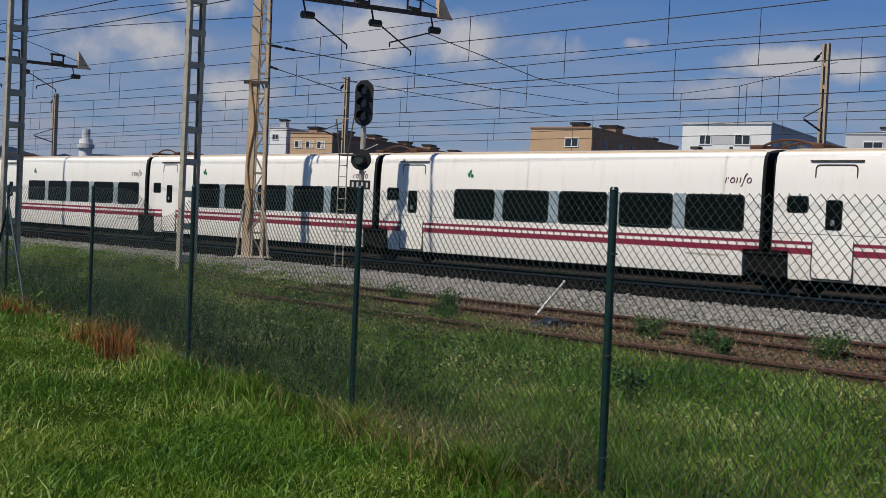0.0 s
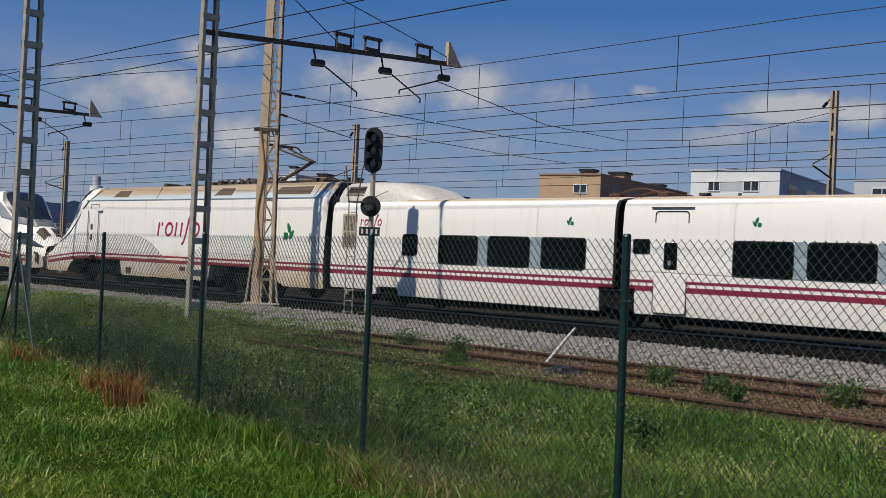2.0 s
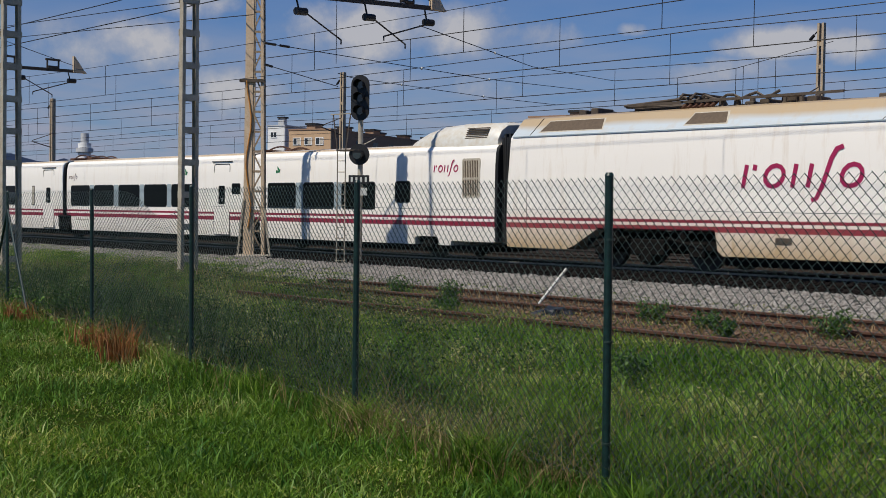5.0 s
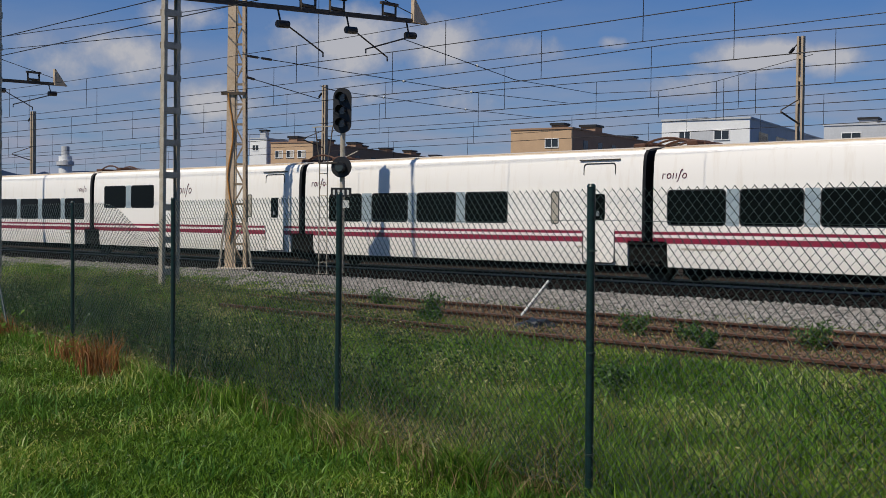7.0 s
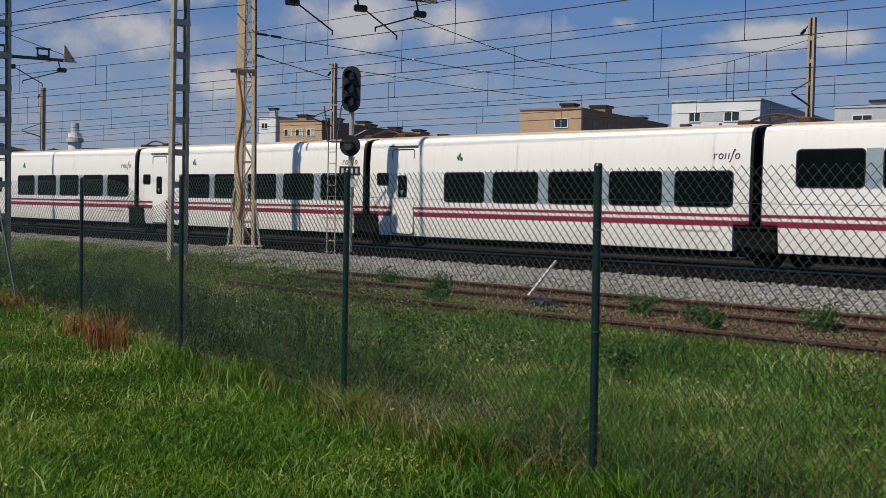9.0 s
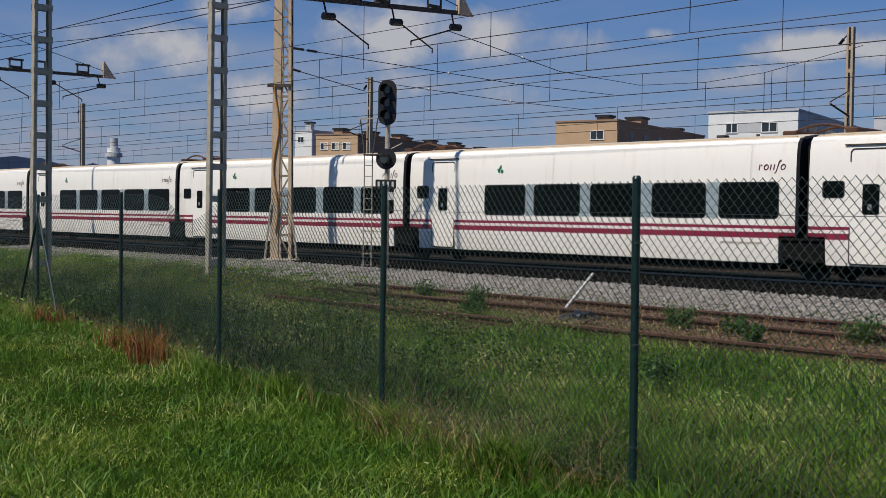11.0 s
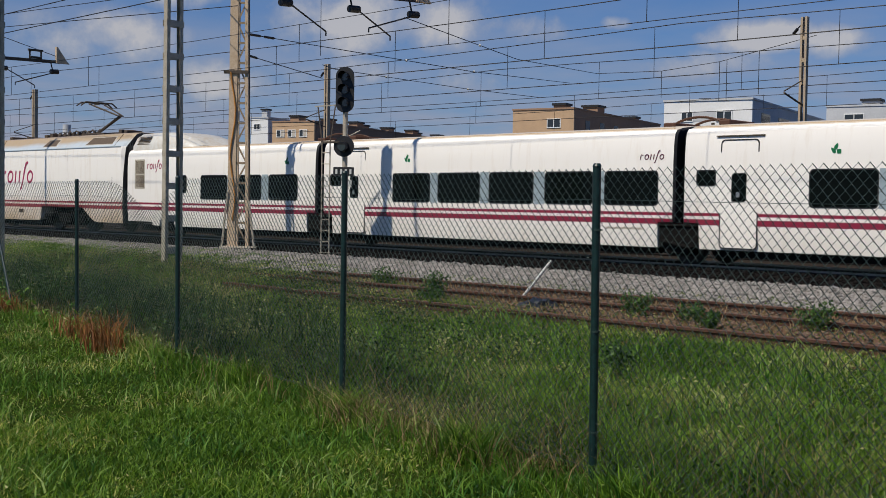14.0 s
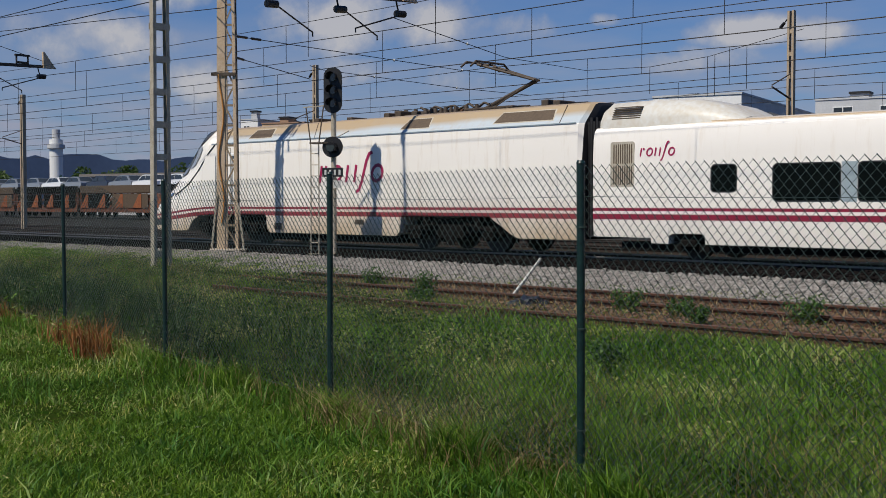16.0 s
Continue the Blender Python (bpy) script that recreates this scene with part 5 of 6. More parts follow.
# ---- buildings and yard behind the line ----
def building(name, label, x, y, turn, w, d, h, m_left, m_right, floors, win_front, win_side, roof_bits=(), zbase=0.0):
    """A block whose long front looks to -Y of its own frame and whose side looks to +X."""
    b = thing(name, label, "building", pose(x, y, zbase, 0, 0, turn))
    t = 0.3
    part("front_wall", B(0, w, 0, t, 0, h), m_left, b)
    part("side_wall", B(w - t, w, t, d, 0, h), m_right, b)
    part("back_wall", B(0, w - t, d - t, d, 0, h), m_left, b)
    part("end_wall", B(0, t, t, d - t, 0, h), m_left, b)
    part("roof", B(t, w - t, t, d - t, h - 0.5, h - 0.25), M_ROOF, b)
    bm = bmesh.new()
    for a in ((-0.08, w + 0.08, -0.08, 0.25), (-0.08, w + 0.08, d - 0.25, d + 0.08), (-0.08, 0.25, 0.25, d - 0.25), (w - 0.25, w + 0.08, 0.25, d - 0.25)):
        box(bm, *a, h, h + 0.18)
    part("parapet", bm, m_right, b)
    fh = h / floors
    for f in range(floors):
        for x0, x1, s in win_front:
            z0, z1 = f * fh + fh * 0.52, f * fh + fh * 0.73
            wn = part("window", B(x0, x1, -0.03, 0.0, z0, z1), M_WIN, b)
            part("frame", frame_ring(x0, x1, z0, z1), M_BWHITE, wn)
            if s:
                part("shutter", B(x0 + (x1 - x0) * 0.5, x1, -0.05, -0.03, z0 + 0.05, z1 - 0.05), M_SHUTTER, wn)
        for y0, y1 in win_side:
            z0, z1 = f * fh + fh * 0.42, f * fh + fh * 0.74
            part("window", B(w, w + 0.03, y0, y1, z0, z1), M_WIN, b)
    for x0, x1, y0, y1, hh in roof_bits:
        bm = B(x0, x1, y0, y1, h - 0.3, h + hh - 0.25)
        c = part("chimney", bm, m_right, b)
        part("cap", B(x0 - 0.15, x1 + 0.15, y0 - 0.15, y1 + 0.15, h + hh - 0.25, h + hh), M_SEAL, c)
    return b


def frame_ring(x0, x1, z0, z1):
    bm = bmesh.new()
    k = 0.09
    for a in ((x0 - k, x1 + k, z0 - k, z0), (x0 - k, x1 + k, z1, z1 + k), (x0 - k, x0, z0, z1), (x1, x1 + k, z0, z1), ((x0 + x1) / 2 - 0.04, (x0 + x1) / 2 + 0.04, z0, z1)):
        box(bm, a[0], a[1], -0.07, 0.0, a[2], a[3])
    return bm


def at(az, d):
    return d * math.sin(radians(az)), d * math.cos(radians(az))


def place_front(az0, d0, az1, turn):
    """Left front corner by bearing and distance, and the front's length to the bearing of the other corner."""
    x, y = at(az0, d0)
    ux, uy = math.cos(radians(turn)), math.sin(radians(turn))
    s, c = math.sin(radians(az1)), math.cos(radians(az1))
    return x, y, (y * s - x * c) / (ux * c - uy * s)


def build_town():
    # tan brick block, the shade of its side put into darker brick
    x, y, w = place_front(-41.05, 128, -38.12, 14)
    building("brick_house", "flat-roofed tan brick block, side coloured dark brown as shade", x, y, 14, w, 26, 11.6, M_BRICK, M_BRICKSHADE, 3,
             [(w * 0.58, w * 0.78, 0)], [(3, 4.2), (7, 8.2), (11, 12.2), (16, 17.2), (21, 22.2)],
             [(3.4, 4.8, 3, 4.4, 0.95), (4.2, 6.0, 9, 11, 1.2), (2.4, 3.6, 15, 17, 0.8), (4.6, 5.8, 21, 22.4, 0.8)])
    # white block; the grey of its side wall is shade put into colour
    x, y, w = place_front(-33.87, 112, -29.81, 14)
    b = building("white_house", "modern white-clad block with sides greyed as shade and window bands", x, y, 14, w, 30, 11.2, M_BWHITE, M_BGREY, 3,
                 [(w * 0.21, w * 0.33, 0), (w * 0.61, w * 0.77, 0)], [(3, 6), (9, 13), (16, 20), (23, 27)],
                 [(1.5, 2.3, 6, 7, 0.8), (2.0, 5.0, 24, 28, 0.9)])
    for f in range(3):
        part("panel", B(w * 0.33 + 0.1, w * 0.61 - 0.1, -0.02, 0.0, f * 3.73 + 1.9, f * 3.73 + 2.75), M_BGREY, b)
    # long low brown row
    x, y, w = place_front(-52.6, 165, -50.6, 20)
    building("long_brick_row", "long low brick housing row with many chimneys", x, y, 20, w, 120, 12.3, M_BRICK, M_BRICKSHADE, 3,
             [(0.8, 1.9, 1), (2.6, 3.7, 1), (4.4, 5.5, 1)], [(k * 5.0 + 2, k * 5.0 + 3.4) for k in range(23)],
             [(1 + (k % 3) * 1.2, 2.4 + (k % 3) * 1.2, 3 + k * 6.3, 5 + k * 6.3, 1.2) for k in range(18)])
    x, y, w = place_front(-53.6, 185, -52.8, 20)
    building("pale_house", "narrow pale rendered house beyond the brick row", x, y, 20, w, 8, 14.2, M_BWHITE, M_BGREY, 4, [(0.6, 1.6, 0)], [(2, 3.2)], [(0.6, 1.6, 2, 3, 1.6)])
    x, y, w = place_front(-26.5, 140, -24.0, 14)
    building("grey_house", "grey rendered block far behind", x, y, 14, 12, 30, 13.0, M_BGREY, M_BGREY, 4, [(2, 4, 0), (7, 9, 0)], [(4, 7), (12, 15), (20, 23)], [(3, 5, 4, 6, 1.2)])
    # white tower with a collar
    x, y = at(-62.0, 250)
    t = thing("water_tower", "white round concrete tower with a collar and cap", "tower", pose(x, y, 0))
    part("shaft", tube(bmesh.new(), (0, 0, 0), (0, 0, 14.2), 1.3, 20), M_BWHITE, t)
    part("collar", tube(bmesh.new(), (0, 0, 12.4), (0, 0, 13.2), 1.7, 20), M_BGREY, t)
    part("cap", tube(bmesh.new(), (0, 0, 14.2), (0, 0, 16.2), 0.8, 14), M_BGREY, t)
    # low yard shed, far left
    x, y = at(-60.8, 150)
    s = thing("yard_shed", "long low grey warehouse beyond the freight wagons", "warehouse", pose(x, y, 0, 0, 0, 10))
    part("wall", B(0, 46, 0, 18, 0, 4.6), M_BGREY, s)
    part("roof", B(-0.4, 46.4, -0.4, 18.4, 4.6, 4.9), M_ROOF, s)


build_town()


def car_mesh_parts(parent_m, paint, label):
    c = thing("car", label, "car", parent_m, group="new cars on the transporter")
    prof = [(0.0, 0.35), (0.02, 0.85), (0.25, 1.0), (1.0, 1.06), (1.65, 1.55), (2.2, 1.62), (3.3, 1.58), (3.95, 1.1), (4.25, 0.98), (4.3, 0.4)]
    bm = bmesh.new()
    rows = []
    for y, k in ((-0.85, 0), (-0.88, 0.5), (0.88, 0.5), (0.85, 0)):
        rows.append([bm.verts.new((x, y * (0.82 if z > 1.3 else 1.0), z)) for x, z in prof])
    for a, b in zip(rows, rows[1:]):
        for i in range(len(a)):
            j = (i + 1) % len(a)
            bm.faces.new((a[i], a[j], b[j], b[i]))
    bm.faces.new(rows[0]); bm.faces.new(rows[-1][::-1])
    part("body", bm, paint, c, smooth=35)
    for s in (-1, 1):
        for pts in ([(1.25, 1.08), (1.72, 1.48), (2.25, 1.52), (2.25, 1.1)], [(2.35, 1.1), (2.35, 1.52), (3.22, 1.48), (3.7, 1.12)]):
            bm = bmesh.new()
            a = [bm.verts.new((x, s * (0.895 - 0.30 * (z - 1.06)), z)) for x, z in pts]
            b = [bm.verts.new((x, s * (0.86 - 0.30 * (z - 1.06)), z)) for x, z in pts]
            bm.faces.new(a); bm.faces.new(b[::-1])
            for i in range(4):
                j = (i + 1) % 4
                bm.faces.new((a[i], a[j], b[j], b[i]))
            part("side_glass", bm, M_WIN, c)
        for x in (0.85, 3.4):
            part("wheel", tube(bmesh.new(), (x, s * 0.72, 0.32), (x, s * 0.90, 0.32), 0.32, 16), M_TYRE, c)
    for pts in ([(1.05, 1.09), (1.62, 1.53)], [(3.92, 1.12), (3.36, 1.56)]):
        bm = bmesh.new()
        (xa, za), (xb, zb) = pts
        o = 0.02 if xa > 2 else -0.02
        vs = [bm.verts.new(v) for v in ((xa + o, -0.74, za), (xa + o, 0.74, za), (xb + o, 0.62, zb), (xb + o, -0.62, zb))]
        bm.faces.new(vs)
        part("windscreen", bm, M_WIN, c)
    return c


def build_wagons():
    me_post = mesh_of(beam(bmesh.new(), (0, 0, 1.2), (0, 0, 2.36), 0.22, 0.22), M_WAGON)
    first = None
    cars = {}
    for k in range(9):
        x0 = -150 + k * 13.6
        w = thing("car_transporter_wagon", "rust-orange two-deck wagon loaded with new cars", "freight wagon", pose(x0, 62.0, 0), group="car transporter wagons")
        part("lower_deck", B(0, 13, -1.4, 1.4, 0.5, 1.2), M_WAGON, w)
        part("upper_deck", B(0, 13, -1.4, 1.4, 2.36, 2.5), M_WAGON, w)
        bm = bmesh.new()
        for s in (-1, 1):
            beam(bm, (0, s * 1.38, 2.68), (13, s * 1.38, 2.68), 0.05, 0.05)
            beam(bm, (0, s * 1.38, 1.75), (13, s * 1.38, 1.75), 0.06, 0.18)
            for q in range(4):
                beam(bm, (q * 3.25, s * 1.36, 1.2), (q * 3.25 + 1.4, s * 1.36, 2.36), 0.08, 0.10)
        part("side_truss", bm, M_WAGON, w)
        for s in (-1, 1):
            part("guard_board", B(0.1, 12.9, s * 1.44 - 0.02, s * 1.44 + 0.02, 2.40, 3.12), M_GRILLE if k % 2 else M_UNDER, w)
            for q in range(4):
                bm = bmesh.new()
                a = [bm.verts.new((q * 3.24 + px, s * 1.50, pz)) for px, pz in ((0.25, 0.95), (1.75, 0.95), (1.75, 2.25), (1.35, 2.25))]
                b = [bm.verts.new((v.co.x, s * 1.47, v.co.z)) for v in a]
                bm.faces.new(a); bm.faces.new(b[::-1])
                for i in range(4):
                    bm.faces.new((a[i], a[(i + 1) % 4], b[(i + 1) % 4], b[i]))
                part("gusset_panel", bm, M_WAGONO, w)
        for q in range(5):
            for s in (-1.3, 1.3):
                part_of("pillar", me_post, w, pose(q * 3.24, s, 0))
        part("side_board", B(0.4, 5.6, -1.46, -1.42, 0.95, 2.3), M_WAGON if k % 3 == 1 else M_UNDER, w)
        part("side_board", B(6.2, 12.6, -1.46, -1.42, 0.95, 2.3), M_GRILLE if k % 2 else M_UNDER, w)
        for xx in (1.6, 3.0, 10.0, 11.4):
            for s in (-1, 1):
                part("wheel", tube(bmesh.new(), (xx, s * 0.72, 0.42), (xx, s * 0.88, 0.42), 0.42, 16), M_UNDER, w)
        for q in range(3):
            for deck, z in ((1, 2.51),):
                pick = (k * 7 + q * 3 + deck * 5) % 10
                kind, paint, label = (("w", M_CARW, "new white hatchback on the transporter deck") if pick in (0, 1, 2, 3, 4, 7) else
                                      ("g", M_CARG, "new silver hatchback on the transporter deck") if pick in (5, 8) else
                                      ("d", M_CARD, "new dark blue hatchback on the transporter deck") if pick == 6 else ("g", M_CARG, "new silver hatchback on the transporter deck"))
                if deck == 0 and pick % 2:
                    continue
                m = pose(x0 + 0.1 + q * 4.32, 62.0 + random.uniform(-0.1, 0.1), z)
                if kind in cars:
                    copy_thing(cars[kind], m)
                else:
                    cars[kind] = car_mesh_parts(m, paint, label)


build_wagons()


def hills():
    for name, d, a0, a1, h, seed, label in (("hill", 4200, -80, -35, 205, 3, "mountain ridge on the skyline, coloured blue for haze"), ("hill", 2600, -80, -56, 42, 9, "dark wooded low ridge")):
        bm = bmesh.new()
        prev = None
        for k in range(80):
            az = a0 + (a1 - a0) * k / 79
            x, y = at(az, d)
            fade = min(1, (a1 - az) / 14)
            z = max(4, h * fade * (0.75 + 0.5 * noise.noise((az * 0.22, seed, 0)) + 0.12 * noise.noise((az * 1.6, seed, 3))))
            row = [bm.verts.new((x, y, -5)), bm.verts.new((x, y, z)), bm.verts.new((x * 1.12, y * 1.12, -5))]
            if prev:
                for i in range(2):
                    bm.faces.new((prev[i], row[i], row[i + 1], prev[i + 1]))
            prev = row
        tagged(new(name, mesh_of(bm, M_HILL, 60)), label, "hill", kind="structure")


hills()


def leaf_cluster(center, radius, count, size, seed):
    rng = np.random.default_rng(seed)
    d = rng.normal(size=(count, 3))
    d /= np.linalg.norm(d, axis=1)[:, None]
    r = radius * rng.uniform(0.35, 1.0, (count, 1)) ** 0.6
    c = np.array(center) + d * r * np.array([1, 1, 0.9])
    u = rng.normal(size=(count, 3)); u /= np.linalg.norm(u, axis=1)[:, None]
    v = np.cross(u, rng.normal(size=(count, 3))); v /= np.linalg.norm(v, axis=1)[:, None]
    s = size * rng.uniform(0.6, 1.3, (count, 1))
    q = np.stack([c - u * s, c - v * s * 0.5, c + u * s, c + v * s * 0.5], 1).reshape(-1, 3)
    return q


def tree(az, d, h, r, seed, label):
    x, y = at(az, d)
    t = thing("tree", label, "tree", pose(x, y, 0))
    rng = random.Random(seed)
    bm = tube(bmesh.new(), (0, 0, -0.2), (0.1, 0, h * 0.5), 0.22, 8, 0.13)
    qs = []
    for k in range(9):
        a, rr = rng.uniform(0, 6.28), r * rng.uniform(0.2, 0.75)
        c = (rr * math.cos(a), rr * math.sin(a), h * rng.uniform(0.42, 0.88))
        tube(bm, (0.05, 0, h * 0.35), c, 0.09, 6, 0.03)
        qs.append(leaf_cluster(c, r * rng.uniform(0.35, 0.55), 260, 0.26, seed * 20 + k))
    part("trunk", bm, M_DKSTEEL, t)
    q = np.concatenate(qs)
    ob = new("crown", cloud_mesh("crown", q, np.arange(len(q)).reshape(-1, 4), M_TREE, 4))
    ob.parent = t


for k, (az, d, h, r) in enumerate(((-33.0, 92, 6.2, 2.6), (-31.2, 95, 5.6, 2.4), (-34.6, 96, 5.0, 2.2), (-29.0, 90, 6.5, 2.6), (-36.6, 98, 5.2, 2.2), (-61.2, 190, 6.5, 4.0), (-60.2, 195, 6.0, 4.2),
                                    (-59.0, 190, 6.8, 4.4), (-57.6, 200, 6.2, 4.2), (-64.8, 170, 6.0, 3.8), (-55.8, 150, 6.0, 3.6), (-47.0, 120, 5.0, 3.0), (-41.6, 92, 4.6, 2.6), (-43.0, 96, 4.8, 2.8), (-39.8, 95, 4.4, 2.6), (-38.2, 97, 4.6, 2.4))):
    tree(az, d, h, r, k + 3, "leafy green tree beyond the railway yard")

# lamp post by the white block
lx, ly = at(-31.6, 84)
lp = thing("street_lamp", "dark street lamp with a slanting arm", "street lamp", pose(lx, ly, 0))
part("pole", tube(bmesh.new(), (0, 0, 0), (0, 0, 7.3), 0.17, 10, 0.12), M_DKSTEEL, lp)
part("arm", beam(bmesh.new(), (0, 0, 5.6), (-1.5, -1.5, 7.1), 0.12, 0.12), M_DKSTEEL, lp)
part("lantern", B(-2.05, -1.4, -1.95, -1.35, 7.0, 7.2, 0.03), M_DKSTEEL, lp)


# ---- fence ----
POSTS = [(2.6, 4.55), (-1.0, 5.28), (-4.60, 6.02), (-7.82, 6.68), (-11.56, 7.44), (-15.35, 8.25), (-20.0, 9.15), (-24.5, 10.0)]
FZ, FH = -0.43, 2.01


def fence_panel(parent, a, b, pitch, r, sag):
    """Chain-link: zigzag wires that hook into one another, with line wires."""
    a, b = np.array(a), np.array(b)
    L = float(np.linalg.norm(b - a))
    n = int(round(L / pitch))
    rows = int(1.95 / pitch)
    u = (b - a) / L
    nrm = np.array([u[1], -u[0]])
    V, F = [], []
    z = FZ + 0.05 + np.arange(rows + 1) * pitch

    def top(s):
        f = s / L
        return sag * math.exp(-((f - 0.25) / 0.22) ** 2) if sag else 0.0
    for k in range(n):
        s = (k + 0.5) * pitch + np.where((np.arange(rows + 1) + k) % 2 == 0, -0.5, 0.5) * pitch
        off = np.where((np.arange(rows + 1) + k) % 2 == 0, r, -r) + 0.012 * np.sin(s * 1.7 + z * 2.0)
        zz = z - np.array([top(float(q)) for q in s]) * np.clip((z - FZ) / FH, 0, 1) ** 2
        P = np.stack([a[0] + u[0] * s + nrm[0] * off, a[1] + u[1] * s + nrm[1] * off, zz], 1)
        base = len(V)
        for p in P:
            V += [(p[0] - u[0] * r, p[1] - u[1] * r, p[2] - r * 0.5), (p[0] + u[0] * r, p[1] + u[1] * r, p[2] - r * 0.5), (p[0] + nrm[0] * r, p[1] + nrm[1] * r, p[2] + r)]
        for i in range(rows):
            q, w = base + 3 * i, base + 3 * i + 3
            for e in range(3):
                g = (e + 1) % 3
                F.append((q + e, q + g, w + g, w + e))
    ob = new("mesh_panel", cloud_mesh("mesh_panel", V, F, M_FENCE, 4))
    ob.parent = parent
    for h in (0.08, 1.80):
        bm = bmesh.new()
        prev = None
        for k in range(13):
            s = L * k / 12
            p = Vector((a[0] + u[0] * s, a[1] + u[1] * s, FZ + h - (top(s) * (h / FH) ** 2) - 0.015 * math.sin(math.pi * k / 12)))
            if prev is not None:
                pts.append(p)
            else:
                pts = [p]
            prev = p
        part("line_wire", poly_tube(pts, 0.0019), M_FENCE, parent)


def build_fence():
    f = thing("chain_link_fence", "dark green chain-link fence on slim steel posts, sagging in places", "fence")
    bm = tube(bmesh.new(), (0, 0, -0.4), (0, 0, FH), 0.027, 14)
    tube(bm, (0, 0, FH), (0, 0, FH + 0.02), 0.031, 14, 0.02)
    me = mesh_of(bm, M_POST, 40)
    for k, (x, y) in enumerate(POSTS):
        part_of("post", me, f, pose(x, y, FZ, random.uniform(-0.4, 0.4), random.uniform(-0.5, 0.5), 0))
        for h in (0.3, 0.95, 1.6):
            part("clip", tube(bmesh.new(), (x, y, FZ + h), (x, y, FZ + h + 0.012), 0.031, 10), M_FENCE, f)
    for k in range(len(POSTS) - 1):
        fence_panel(f, POSTS[k], POSTS[k + 1], 0.0354 if k < 5 else 0.05, 0.0024 if k < 2 else 0.0027 if k < 3 else 0.0032, 0.34 if k == 4 else 0.0)
    x, y = POSTS[6]
    for s in (-1, 1):
        part("brace", tube(bmesh.new(), (x, y, FZ + 1.7), (x + s * 1.3, y - s * 0.26, FZ), 0.022, 8), M_POST, f)


build_fence()

# ---- trackside clutter ----
st = thing("marker_stake", "slanting white-painted stake beside the siding", "stake", pose(-13.5, 15.6, -0.4))
part("rod", tube(bmesh.new(), (0, 0, 0), (0.42, 0.42, 0.78), 0.026, 8), M_PALE, st)
part("clamp", B(-0.12, 0.12, -0.1, 0.1, -0.05, 0.16, 0.02), M_UNDER, st)
bx = thing("crumpled_tarp", "crumpled dark blue sheet lying in the grass", "tarpaulin", pose(-12.5, 15.0, -0.36))
bm = bmesh.new()
bmesh.ops.create_icosphere(bm, subdivisions=3, radius=0.3)
for v in bm.verts:
    v.co *= 1 + 0.5 * noise.noise(v.co * 6)
    v.co.z = max(-0.05, v.co.z * 0.55)
part("sheet", bm, M_BLUE, bx)


# ---- stones and grass ----
def scatter_stones(name, label, n, xr, yr, size, material, seed):
    rng = np.random.default_rng(seed)
    base = np.array([(1, 0, 0), (-1, 0, 0), (0, 1, 0), (0, -1, 0), (0, 0, 1), (0, 0, -1)], float)
    tri = np.array([(0, 2, 4), (2, 1, 4), (1, 3, 4), (3, 0, 4), (2, 0, 5), (1, 2, 5), (3, 1, 5), (0, 3, 5)])
    t = rng.uniform(0, 1, n) ** 1.0
    c = np.stack([xr[0] + (xr[1] - xr[0]) * t, rng.uniform(yr[0], yr[1], n), np.zeros(n)], 1)
    c[:, 2] = np.interp(c[:, 1], [a for a, b in PROFILE], [b for a, b in PROFILE]) + rng.uniform(0.0, 0.03, n)
    q = rng.normal(size=(n, 3, 3))
    q = np.linalg.qr(q)[0]
    s = size * rng.uniform(0.5, 1.3, (n, 1, 1)) * rng.uniform(0.6, 1.2, (n, 6, 1))
    v = np.einsum("pk,nkj->npj", base, q) * s
    v[:, :, 2] *= 0.8
    v = (v + c[:, None, :]).reshape(-1, 3)
    f = (np.arange(n)[:, None, None] * 6 + tri[None]).reshape(-1, 3)
    tagged(new(name, cloud_mesh(name, v, f, material, 3)), label, "gravel", kind="stuff")


scatter_stones("gravel", "pale grey crushed-stone strip between siding and line", 30000, (-48, 4), (17.5, 21.6), 0.05, M_STONE, 5)
M_DIRTSTONE = mat("dirty_stone", (0.20, 0.13, 0.085), 0.9, vary=0.3, scale=3, color2=(0.07, 0.045, 0.03))
scatter_stones("siding_stones", "rust-stained stones and crumbs between the siding rails", 14000, (-22, 4), (12.6, 17.7), 0.035, M_DIRTSTONE, 7)
scatter_stones("dark_ballast", "dark ballast under the running line, blackened further as train shade", 10000, (-60, 4), (21.5, 24.4), 0.055, M_BALLASTSHADE, 6)


def scatter_blades(name, label, pts, height, width, lean, material, seed, segs=2):
    """Bent tapering blades at the given ground points."""
    rng = np.random.default_rng(seed)
    n = len(pts)
    h = height * rng.uniform(0.45, 1.25, n) if np.isscalar(height) else height * rng.uniform(0.55, 1.25, n)
    a, b = rng.uniform(0, 2 * math.pi, n), rng.uniform(0, 2 * math.pi, n)
    w = width * rng.uniform(0.6, 1.3, n)
    side = np.stack([np.cos(a), np.sin(a), np.zeros(n)], 1) * w[:, None]
    bend = np.stack([np.cos(b), np.sin(b), np.zeros(n)], 1) * (lean * h * rng.uniform(0.2, 1.3, n))[:, None]
    up = np.array([0, 0, 1.0])
    p0, p1, p2 = pts, pts + up * (h * 0.55)[:, None] + bend * 0.3, pts + up * (h * 0.92)[:, None] + bend
    v = np.stack([p0 - side, p0 + side, p1 + side * 0.75, p1 - side * 0.75, p2], 1).reshape(-1, 3)
    i = np.arange(n)[:, None] * 5
    tri = np.concatenate([i + np.array([[0, 1, 2]]), i + np.array([[0, 2, 3]]), i + np.array([[3, 2, 4]])], 0)
    tagged(new(name, cloud_mesh(name, v, tri, material, 3)), label, "grass", kind="stuff")


